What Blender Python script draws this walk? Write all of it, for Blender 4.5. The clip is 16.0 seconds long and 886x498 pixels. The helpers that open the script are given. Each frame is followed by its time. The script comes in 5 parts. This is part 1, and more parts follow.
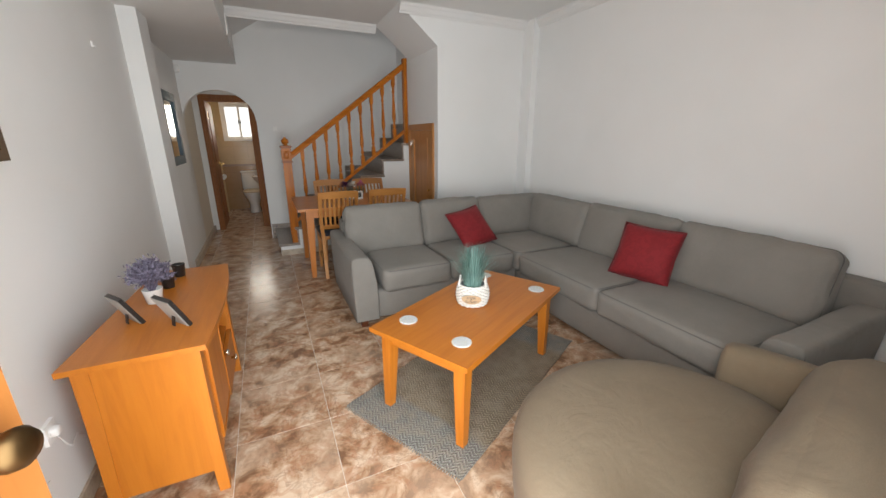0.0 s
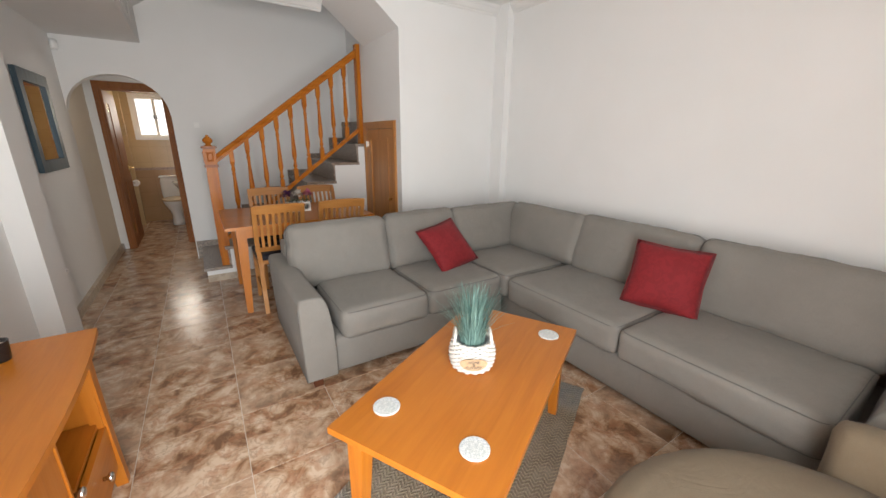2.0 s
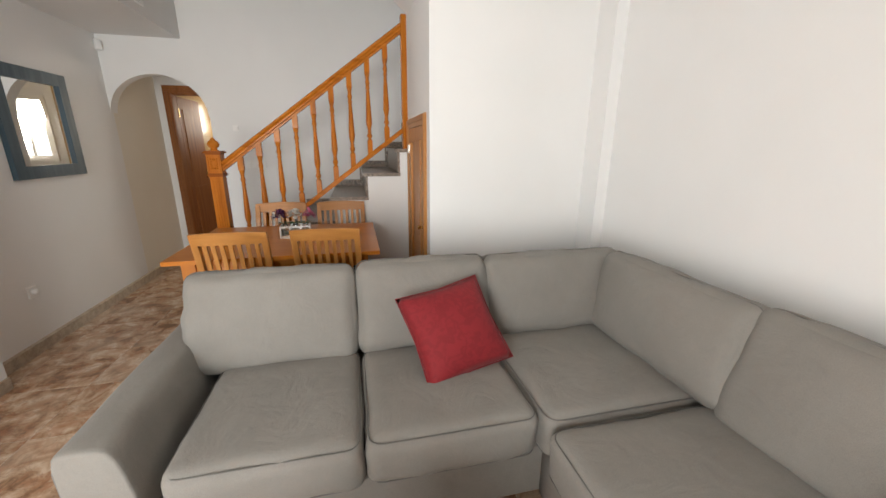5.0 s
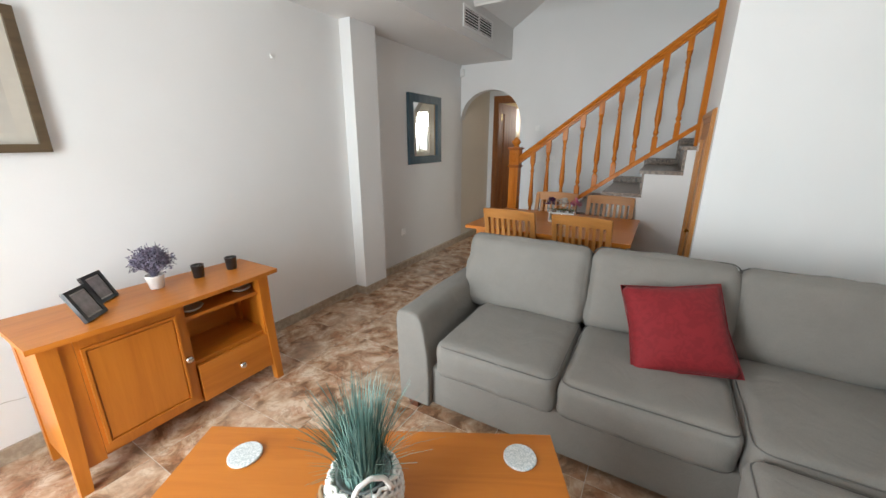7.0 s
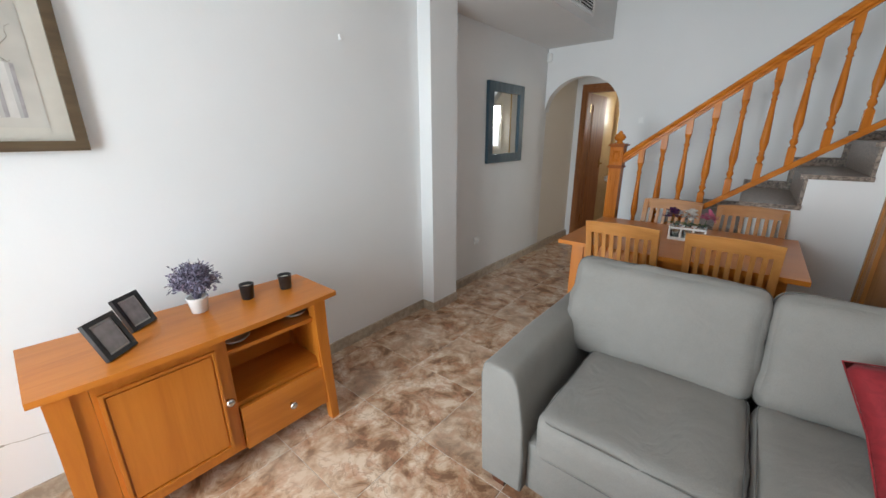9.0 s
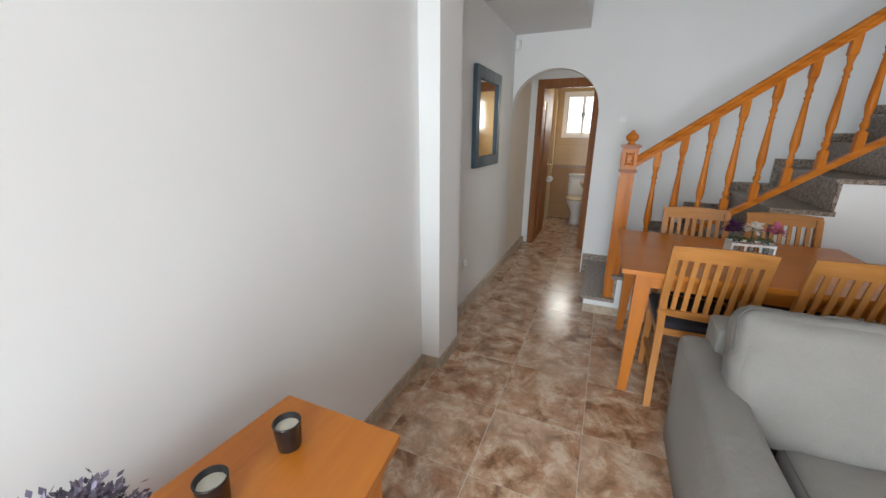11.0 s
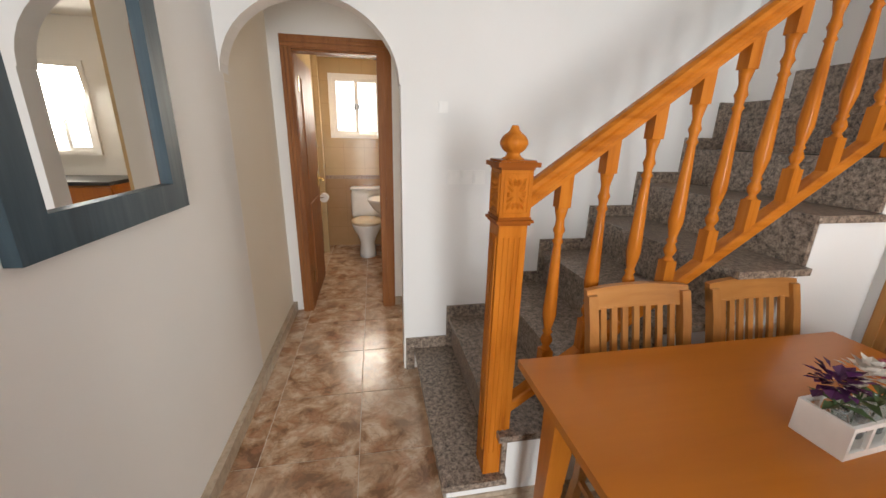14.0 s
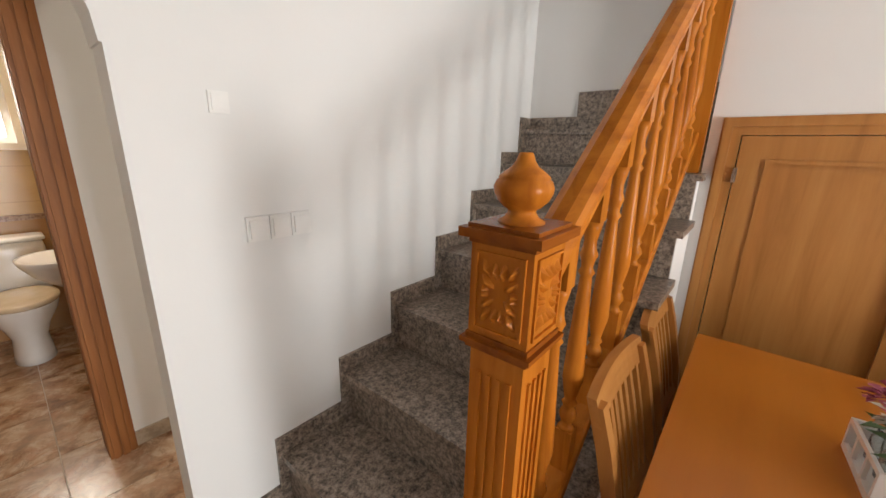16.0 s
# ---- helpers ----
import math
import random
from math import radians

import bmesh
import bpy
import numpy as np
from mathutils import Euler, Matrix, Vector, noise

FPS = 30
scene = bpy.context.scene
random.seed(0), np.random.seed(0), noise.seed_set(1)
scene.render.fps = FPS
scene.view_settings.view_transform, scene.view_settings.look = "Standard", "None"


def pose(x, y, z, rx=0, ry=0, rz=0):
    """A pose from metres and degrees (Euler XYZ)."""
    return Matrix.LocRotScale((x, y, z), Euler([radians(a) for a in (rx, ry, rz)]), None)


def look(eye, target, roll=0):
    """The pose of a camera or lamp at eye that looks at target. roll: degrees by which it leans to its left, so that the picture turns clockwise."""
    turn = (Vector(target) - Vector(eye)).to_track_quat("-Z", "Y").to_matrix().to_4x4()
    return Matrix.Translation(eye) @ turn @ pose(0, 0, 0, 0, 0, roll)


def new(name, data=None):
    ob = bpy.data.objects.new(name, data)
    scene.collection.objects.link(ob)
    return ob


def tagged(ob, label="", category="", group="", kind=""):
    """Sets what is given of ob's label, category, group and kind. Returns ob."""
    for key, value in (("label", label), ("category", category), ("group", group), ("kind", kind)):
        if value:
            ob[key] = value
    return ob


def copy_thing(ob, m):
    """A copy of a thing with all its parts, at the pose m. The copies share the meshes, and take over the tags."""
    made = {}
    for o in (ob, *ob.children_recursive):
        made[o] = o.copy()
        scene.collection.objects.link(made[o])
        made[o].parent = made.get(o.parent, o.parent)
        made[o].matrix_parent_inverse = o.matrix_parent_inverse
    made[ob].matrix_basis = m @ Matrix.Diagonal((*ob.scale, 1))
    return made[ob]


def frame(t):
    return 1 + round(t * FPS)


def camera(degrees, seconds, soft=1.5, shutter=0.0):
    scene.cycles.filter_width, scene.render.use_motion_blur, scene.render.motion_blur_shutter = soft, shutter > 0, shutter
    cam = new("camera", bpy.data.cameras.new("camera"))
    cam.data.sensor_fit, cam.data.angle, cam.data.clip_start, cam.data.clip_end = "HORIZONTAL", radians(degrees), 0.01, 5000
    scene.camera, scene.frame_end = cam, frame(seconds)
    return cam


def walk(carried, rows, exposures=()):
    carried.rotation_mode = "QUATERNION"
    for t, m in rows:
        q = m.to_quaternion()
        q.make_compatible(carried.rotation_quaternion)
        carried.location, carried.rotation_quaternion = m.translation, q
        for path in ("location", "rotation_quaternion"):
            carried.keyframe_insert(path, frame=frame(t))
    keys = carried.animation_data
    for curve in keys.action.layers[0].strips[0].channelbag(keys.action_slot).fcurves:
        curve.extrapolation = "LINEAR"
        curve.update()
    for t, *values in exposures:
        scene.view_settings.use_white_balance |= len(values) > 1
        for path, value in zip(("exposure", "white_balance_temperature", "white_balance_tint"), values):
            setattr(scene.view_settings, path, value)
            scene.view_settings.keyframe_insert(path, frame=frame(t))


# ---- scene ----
cam = camera(100.2, 16.0)

PATH = [
    (0, (0.828, 0.984, 1.44), (1.641, 2.718, 0.862), 0.1),
    (0.5, (0.836, 1.099, 1.433), (1.666, 2.829, 0.869), 0.4),
    (1, (0.893, 1.274, 1.436), (1.762, 2.983, 0.868), 0.4),
    (1.5, (0.953, 1.438, 1.432), (1.887, 3.111, 0.858), 0.4),
    (2, (0.984, 1.641, 1.427), (2.02, 3.254, 0.857), 0.6),
    (2.5, (1.082, 1.82, 1.409), (2.206, 3.373, 0.838), 0.7),
    (3, (1.29, 2.014, 1.419), (2.441, 3.543, 0.839), 0.6),
    (3.2, (1.383, 2.079, 1.404), (2.528, 3.612, 0.823), 0.4),
    (5.3, (2.252, 2.592, 1.389), (2.428, 4.509, 0.846), 0.4),
    (5.5, (2.304, 2.55, 1.417), (2.283, 4.473, 0.867), 0.3),
    (6, (2.362, 2.441, 1.445), (1.866, 4.296, 0.888), 0.2),
    (6.5, (2.38, 2.299, 1.43), (1.579, 4.043, 0.866), 0.1),
    (7, (2.394, 2.215, 1.413), (1.427, 3.872, 0.847), 0.0),
    (7.5, (2.376, 2.158, 1.41), (1.31, 3.752, 0.842), -0.0),
    (8, (2.302, 2.195, 1.408), (1.141, 3.72, 0.835), -0.1),
    (8.5, (2.145, 2.39, 1.419), (0.932, 3.87, 0.838), -0.3),
    (9, (1.987, 2.547, 1.404), (0.764, 4.018, 0.822), -0.3),
    (9.2, (1.88, 2.591, 1.413), (0.656, 4.058, 0.822), -0.3),
    (11.3, (0.88, 2.961, 1.400), (0.265, 4.771, 0.809), 0.4),
    (11.5, (0.875, 3.064, 1.400), (0.361, 4.904, 0.808), 0.4),
    (12, (0.844, 3.431, 1.409), (0.563, 5.319, 0.815), 0.7),
    (12.5, (0.814, 3.801, 1.386), (0.666, 5.705, 0.794), 0.8),
    (13, (0.784, 4.176, 1.357), (0.794, 6.087, 0.769), 0.9),
    (13.5, (0.731, 4.531, 1.374), (0.913, 6.434, 0.789), 1.1),
    (14, (0.644, 4.836, 1.402), (0.998, 6.717, 0.822), 1.3),
    (14.5, (0.618, 5.152, 1.404), (1.194, 6.978, 0.828), 1.3),
    (15, (0.604, 5.417, 1.395), (1.439, 7.148, 0.836), 1.5),
    (15.5, (0.550, 5.592, 1.414), (1.757, 7.094, 0.876), 1.8),
    (16, (0.580, 5.704, 1.443), (2.068, 6.933, 0.917), 1.4),
]
EXPOSURES = [(0, 0.09, 6550, 8), (1.5, 0.36, 6700, 10), (3, 0.6, 6750, 10), (5.5, 0.80, 6800, 8), (8, 0.6, 5950, 4), (9, 0.63, 5950, 4),
             (11.5, 0.75, 6150, 6), (12.5, 0.88, 6450, 8), (13.5, 1.20, 6650, 9), (14.5, 1.32, 6750, 10), (16, 1.38, 6850, 10)]
walk(cam, [(t, look(eye, target, roll)) for t, eye, target, roll in PATH], EXPOSURES)

# ---- world, sun, large lights ----
world = bpy.data.worlds.new("sky_world")
scene.world = world
world.use_nodes = True
wn, wl = world.node_tree.nodes, world.node_tree.links
sky = wn.new("ShaderNodeTexSky")
sky.sky_type, sky.sun_disc = "NISHITA", False
sky.sun_elevation, sky.sun_rotation = radians(49), radians(32)
wl.new(sky.outputs["Color"], wn["Background"].inputs["Color"])
wn["Background"].inputs["Strength"].default_value = 0.12
sun_data = bpy.data.lights.new("sun", "SUN")
sun_data.energy, sun_data.angle, sun_data.color = 3.0, radians(0.6), (1.0, 0.95, 0.88)
sun = new("sun", sun_data)
sun.matrix_world = look((0, 0, 0), (-0.35, -0.55, -0.75))


def window_light(name, place, towards, width, height, watts, colour):
    d = bpy.data.lights.new(name, "AREA")
    d.shape, d.size, d.size_y, d.energy, d.color = "RECTANGLE", width, height, watts, colour
    ob = new(name, d)
    ob.matrix_world = look(place, towards)
    return ob


DAY = (0.93, 0.97, 1.0)
WARMDAY = (1.0, 0.92, 0.80)
window_light("front_door_daylight", (0.79, 0.945, 1.05), (1.10, 3.0, 0.58), 1.38, 1.96, 93, DAY)
window_light("bath_window_daylight", (0.47, 9.64, 1.72), (0.47, 8, 1.2), 0.5, 0.55, 5.5, WARMDAY)
window_light("kitchen_window_daylight", (2.57, 9.68, 1.6), (2.0, 8, 1.0), 0.5, 0.85, 20, WARMDAY)


# ---- helpers ----
def box(bm, x0, x1, y0, y1, z0, z1):
    v = [bm.verts.new(p) for p in ((x0, y0, z0), (x1, y0, z0), (x1, y1, z0), (x0, y1, z0), (x0, y0, z1), (x1, y0, z1), (x1, y1, z1), (x0, y1, z1))]
    for f in ((3, 2, 1, 0), (4, 5, 6, 7), (0, 1, 5, 4), (1, 2, 6, 5), (2, 3, 7, 6), (3, 0, 4, 7)):
        bm.faces.new([v[i] for i in f])
    return v


def finish(name, bm, material, parent=None, label="", bevel=0.0, smooth=False, segments=2):
    if bevel:
        edges = [e for e in bm.edges if len(e.link_faces) == 2 and e.calc_face_angle(0) > 0.5]
        bmesh.ops.bevel(bm, geom=edges, offset=bevel, segments=segments, profile=0.5, affect="EDGES", clamp_overlap=True)
    bmesh.ops.recalc_face_normals(bm, faces=bm.faces)
    me = bpy.data.meshes.new(name)
    bm.to_mesh(me)
    bm.free()
    if smooth:
        for p in me.polygons:
            p.use_smooth = True
    me.materials.append(material)
    ob = new(name, me)
    if parent is not None:
        ob.parent = parent
    if label:
        ob["label"] = label
    return ob


def part(name, bm, material, parent, label="", **kw):
    return finish(name, bm, material, parent, label, **kw)


def boxes(*list_of):
    bm = bmesh.new()
    for b in list_of:
        box(bm, *b)
    return bm


def structure(name, bm, material, label, category, **kw):
    return tagged(finish(name, bm, material, **kw), label, category, kind="structure")


def thing(name, place, label, category, group="", turn=0.0):
    e = new(name)
    e.empty_display_size = 0.1
    e.matrix_world = pose(*place, 0, 0, turn)
    return tagged(e, label, category, group)


def extrude_profile(bm, pts, d0, d1, axis="y"):
    """A flat outline (a, z) drawn out along an axis from d0 to d1."""
    def p(a, z, d):
        return (a, d, z) if axis == "y" else (d, a, z)
    r0 = [bm.verts.new(p(a, z, d0)) for a, z in pts]
    r1 = [bm.verts.new(p(a, z, d1)) for a, z in pts]
    n = len(pts)
    bm.faces.new(r0)
    bm.faces.new(r1[::-1])
    for i in range(n):
        bm.faces.new((r0[i], r1[i], r1[(i + 1) % n], r0[(i + 1) % n]))


def lathe(bm, profile, cx=0.0, cy=0.0, n=16):
    """A turned shape: (radius, z) rings round an upright axis."""
    rings = []
    for r, z in profile:
        rings.append([bm.verts.new((cx + max(r, 0.0005) * math.cos(2 * math.pi * i / n), cy + max(r, 0.0005) * math.sin(2 * math.pi * i / n), z)) for i in range(n)])
    for a, b in zip(rings, rings[1:]):
        for i in range(n):
            bm.faces.new((a[i], a[(i + 1) % n], b[(i + 1) % n], b[i]))
    bm.faces.new(rings[0][::-1])
    bm.faces.new(rings[-1])


def tube(bm, path, radius, n=8):
    """A round bar along a list of places."""
    path = [Vector(p) for p in path]
    rings = []
    for i, p in enumerate(path):
        d = (path[min(i + 1, len(path) - 1)] - path[max(i - 1, 0)]).normalized()
        side = d.cross(Vector((0, 0, 1)) if abs(d.z) < 0.9 else Vector((1, 0, 0))).normalized()
        up = side.cross(d)
        r = radius[i] if isinstance(radius, (list, tuple)) else radius
        rings.append([bm.verts.new(p + r * (math.cos(2 * math.pi * k / n) * side + math.sin(2 * math.pi * k / n) * up)) for k in range(n)])
    for a, b in zip(rings, rings[1:]):
        for k in range(n):
            bm.faces.new((a[k], a[(k + 1) % n], b[(k + 1) % n], b[k]))
    bm.faces.new(rings[0][::-1])
    bm.faces.new(rings[-1])


# ---- materials ----
def material(name, colour, rough=0.5, metal=0.0):
    m = bpy.data.materials.new(name)
    m.use_nodes = True
    b = m.node_tree.nodes["Principled BSDF"]
    b.inputs["Base Color"].default_value = (*colour, 1)
    b.inputs["Roughness"].default_value, b.inputs["Metallic"].default_value = rough, metal
    return m


class Mat:
    """A node material with object coordinates at hand."""

    def __init__(self, name, rough=0.5, metal=0.0):
        self.m = material(name, (0.5, 0.5, 0.5), rough, metal)
        self.n, self.l = self.m.node_tree.nodes, self.m.node_tree.links
        self.b = self.n["Principled BSDF"]
        self.co = self.n.new("ShaderNodeTexCoord").outputs["Object"]

    def scaled(self, x, y, z, turn=(0, 0, 0)):
        mp = self.n.new("ShaderNodeMapping")
        mp.inputs["Scale"].default_value, mp.inputs["Rotation"].default_value = (x, y, z), turn
        self.l.new(self.co, mp.inputs["Vector"])
        return mp.outputs["Vector"]

    def noise(self, scale, detail=4, rough=0.55, warp=0.0, at=None):
        t = self.n.new("ShaderNodeTexNoise")
        t.inputs["Scale"].default_value, t.inputs["Detail"].default_value = scale, detail
        t.inputs["Roughness"].default_value, t.inputs["Distortion"].default_value = rough, warp
        self.l.new(self.co if at is None else at, t.inputs["Vector"])
        return t.outputs["Fac"]

    def ramp(self, fac, *stops):
        r = self.n.new("ShaderNodeValToRGB")
        e = r.color_ramp.elements
        while len(e) < len(stops):
            e.new(0.5)
        for el, (p, c) in zip(e, stops):
            el.position, el.color = p, (*c, 1)
        self.l.new(fac, r.inputs["Fac"])
        return r.outputs["Color"]

    def mix(self, fac, a, b, how="MIX"):
        x = self.n.new("ShaderNodeMix")
        x.data_type, x.blend_type = "RGBA", how
        for sock, v in ((x.inputs["Factor"], fac), (x.inputs["A"], a), (x.inputs["B"], b)):
            if isinstance(v, tuple):
                sock.default_value = (*v, 1)
            elif isinstance(v, (int, float)):
                sock.default_value = v
            else:
                self.l.new(v, sock)
        return x.outputs["Result"]

    def math(self, how, a, b=0.0):
        x = self.n.new("ShaderNodeMath")
        x.operation = how
        for sock, v in zip(x.inputs, (a, b)):
            if isinstance(v, (int, float)):
                sock.default_value = v
            else:
                self.l.new(v, sock)
        return x.outputs[0]

    def colour(self, c):
        self.l.new(c, self.b.inputs["Base Color"])
        return self

    def rough(self, fac, lo, hi):
        r = self.n.new("ShaderNodeMapRange")
        r.inputs["To Min"].default_value, r.inputs["To Max"].default_value = lo, hi
        self.l.new(fac, r.inputs["Value"])
        self.l.new(r.outputs[0], self.b.inputs["Roughness"])
        return self

    def bump(self, height, strength=0.2, distance=0.01):
        p = self.n.new("ShaderNodeBump")
        p.inputs["Strength"].default_value, p.inputs["Distance"].default_value = strength, distance
        self.l.new(height, p.inputs["Height"])
        self.l.new(p.outputs["Normal"], self.b.inputs["Normal"])
        return self


def wall_paint(name, a, b):
    m = Mat(name, 0.75)
    big = m.noise(1.3, 3)
    fine = m.noise(90, 3)
    m.colour(m.ramp(big, (0.3, a), (0.7, b)))
    h = m.math("ADD", m.math("MULTIPLY", m.noise(9, 3), 0.6), m.math("MULTIPLY", fine, 0.25))
    m.bump(h, 0.12, 0.006)
    m.rough(fine, 0.6, 0.85)
    return m.m


def wood(name, dark, mid, light, along="x", rough=(0.28, 0.42), grain=1.0, spec=0.5, relief=0.06):
    m = Mat(name)
    m.b.inputs["Specular IOR Level"].default_value = spec
    s = {"x": (1.2, 14, 14), "y": (14, 1.2, 14), "z": (14, 14, 1.2)}[along]
    v = m.scaled(*[k * grain for k in s])
    g = m.noise(1.6, 6, 0.6, 0.6, at=v)
    fine = m.noise(9, 3, 0.6, 0.2, at=v)
    info = m.n.new("ShaderNodeObjectInfo").outputs["Random"]
    c = m.ramp(g, (0.28, dark), (0.5, mid), (0.75, light))
    c = m.mix(m.math("MULTIPLY", fine, 0.12), c, dark, "MULTIPLY")
    c = m.mix(m.math("MULTIPLY", info, 0.12), c, dark)
    m.colour(c)
    m.bump(fine, relief, 0.003)
    m.rough(fine, *rough)
    return m.m


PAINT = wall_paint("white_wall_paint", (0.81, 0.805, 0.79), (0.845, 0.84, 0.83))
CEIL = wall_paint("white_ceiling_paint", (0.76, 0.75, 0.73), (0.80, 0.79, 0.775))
HONEY_X = wood("honey_pine_along_x", (0.42, 0.128, 0.011), (0.50, 0.163, 0.0155), (0.555, 0.195, 0.0225), "x")
HONEY_Y = wood("honey_pine_along_y", (0.42, 0.128, 0.011), (0.50, 0.163, 0.0155), (0.555, 0.195, 0.0225), "y")
HONEY_Z = wood("honey_pine_along_z", (0.42, 0.128, 0.011), (0.50, 0.163, 0.0155), (0.555, 0.195, 0.0225), "z")
CASING = wood("reddish_varnished_casing", (0.20, 0.068, 0.018), (0.30, 0.11, 0.03), (0.37, 0.145, 0.042), "z", rough=(0.45, 0.6), spec=0.3)
OAK_Z = wood("golden_oak_door", (0.36, 0.146, 0.035), (0.47, 0.206, 0.055), (0.545, 0.255, 0.074), "z", grain=0.7)
STAIR_Z = wood("varnished_stair_pine_upright", (0.345, 0.098, 0.011), (0.515, 0.166, 0.019), (0.60, 0.212, 0.031), "z", rough=(0.16, 0.26), spec=0.12)
STAIR_X = wood("varnished_stair_pine_lengthwise", (0.345, 0.098, 0.011), (0.515, 0.166, 0.019), (0.60, 0.212, 0.031), "x", rough=(0.16, 0.26), spec=0.12)
TRIMWOOD = wood("dark_red_moulding_varnish", (0.20, 0.05, 0.009), (0.29, 0.08, 0.011), (0.36, 0.105, 0.016), "x", rough=(0.16, 0.26), spec=0.12)
DINE_X = wood("dining_wood_lengthwise", (0.45, 0.145, 0.013), (0.50, 0.167, 0.0165), (0.54, 0.185, 0.0205), "x", rough=(0.28, 0.29), grain=0.3, relief=0.0)
CHAIR_Z = wood("chair_wood_upright", (0.37, 0.150, 0.036), (0.49, 0.212, 0.054), (0.56, 0.268, 0.082), "z")
CHAIR_X = wood("chair_wood_lengthwise", (0.37, 0.150, 0.036), (0.49, 0.212, 0.054), (0.56, 0.268, 0.082), "x")


def floor_tile_material():
    m = Mat("marbled_floor_tile")
    add = m.n.new("ShaderNodeVectorMath")
    add.operation = "MULTIPLY_ADD"
    info = m.n.new("ShaderNodeObjectInfo")
    add.inputs[1].default_value = (7.3, 5.1, 3.7)
    m.l.new(info.outputs["Location"], add.inputs[0])
    m.l.new(m.co, add.inputs[2])
    at = add.outputs[0]
    a = m.noise(7.5, 6, 0.62, 0.5, at=at)
    b = m.noise(13, 5, 0.62, 0.7, at=at)
    v = m.noise(9.5, 6, 0.62, 0.9, at=at)
    cloud = m.noise(2.4, 3, 0.5, 0.4, at=at)
    c = m.ramp(a, (0.38, (0.195, 0.10, 0.052)), (0.45, (0.375, 0.214, 0.12)), (0.52, (0.53, 0.355, 0.23)), (0.61, (0.68, 0.52, 0.38)))
    c = m.mix(m.math("MULTIPLY", m.ramp(b, (0.50, (0, 0, 0)), (0.58, (1, 1, 1))), 0.5), c, (0.43, 0.195, 0.10))
    vein = m.ramp(v, (0.470, (0, 0, 0)), (0.495, (1, 1, 1)), (0.520, (0, 0, 0)))
    c = m.mix(m.math("MULTIPLY", vein, 0.46), c, (0.16, 0.082, 0.05))
    c = m.mix(m.math("MULTIPLY", m.ramp(cloud, (0.46, (0, 0, 0)), (0.60, (1, 1, 1))), 0.32), c, (0.63, 0.495, 0.37))
    c = m.mix(m.math("MULTIPLY", info.outputs["Random"], 0.15), c, (0.32, 0.20, 0.12))
    m.colour(c)
    m.b.inputs["Specular IOR Level"].default_value = 0.55
    m.rough(b, 0.14, 0.28)
    m.bump(a, 0.03, 0.004)
    return m.m


def granite_material():
    m = Mat("brown_speckled_granite")
    big = m.noise(48, 4, 0.75)
    fine = m.noise(120, 3, 0.7)
    c = m.ramp(big, (0.37, (0.028, 0.021, 0.017)), (0.45, (0.155, 0.115, 0.088)), (0.54, (0.33, 0.255, 0.20)), (0.66, (0.54, 0.44, 0.355)))
    c = m.mix(0.38, c, m.ramp(fine, (0.38, (0.024, 0.019, 0.015)), (0.62, (0.38, 0.30, 0.24))))
    m.colour(c)
    m.rough(big, 0.22, 0.40)
    return m.m


def fabric(name, a, b, weave=420.0, rough=0.92):
    m = Mat(name, rough)
    big = m.noise(3.2, 4)
    thread = m.noise(weave, 2, 0.6)
    blotch = m.noise(26, 3)
    c = m.ramp(big, (0.3, a), (0.7, b))
    c = m.mix(m.math("MULTIPLY", m.ramp(thread, (0.35, (0, 0, 0)), (0.7, (1, 1, 1))), 0.35), c, tuple(k * 0.62 for k in a))
    c = m.mix(m.math("MULTIPLY", blotch, 0.12), c, tuple(min(1, k * 1.35) for k in b))
    m.colour(c)
    h = m.math("ADD", m.math("MULTIPLY", thread, 0.15), m.math("ADD", m.math("MULTIPLY", m.noise(14, 3), 0.5), m.math("MULTIPLY", m.noise(5, 4, 0.6, 1.6), 1.6)))
    m.bump(h, 0.34, 0.012)
    m.b.inputs["Sheen Weight"].default_value = 0.06
    return m.m


def damask(name, a, b):
    m = Mat(name, 0.8)
    f = m.noise(17, 3, 0.55, 2.5)
    c = m.ramp(f, (0.44, a), (0.54, b))
    m.colour(m.mix(m.math("MULTIPLY", m.noise(260, 2), 0.3), c, a))
    m.bump(f, 0.3, 0.004)
    m.b.inputs["Sheen Weight"].default_value = 0.04
    return m.m


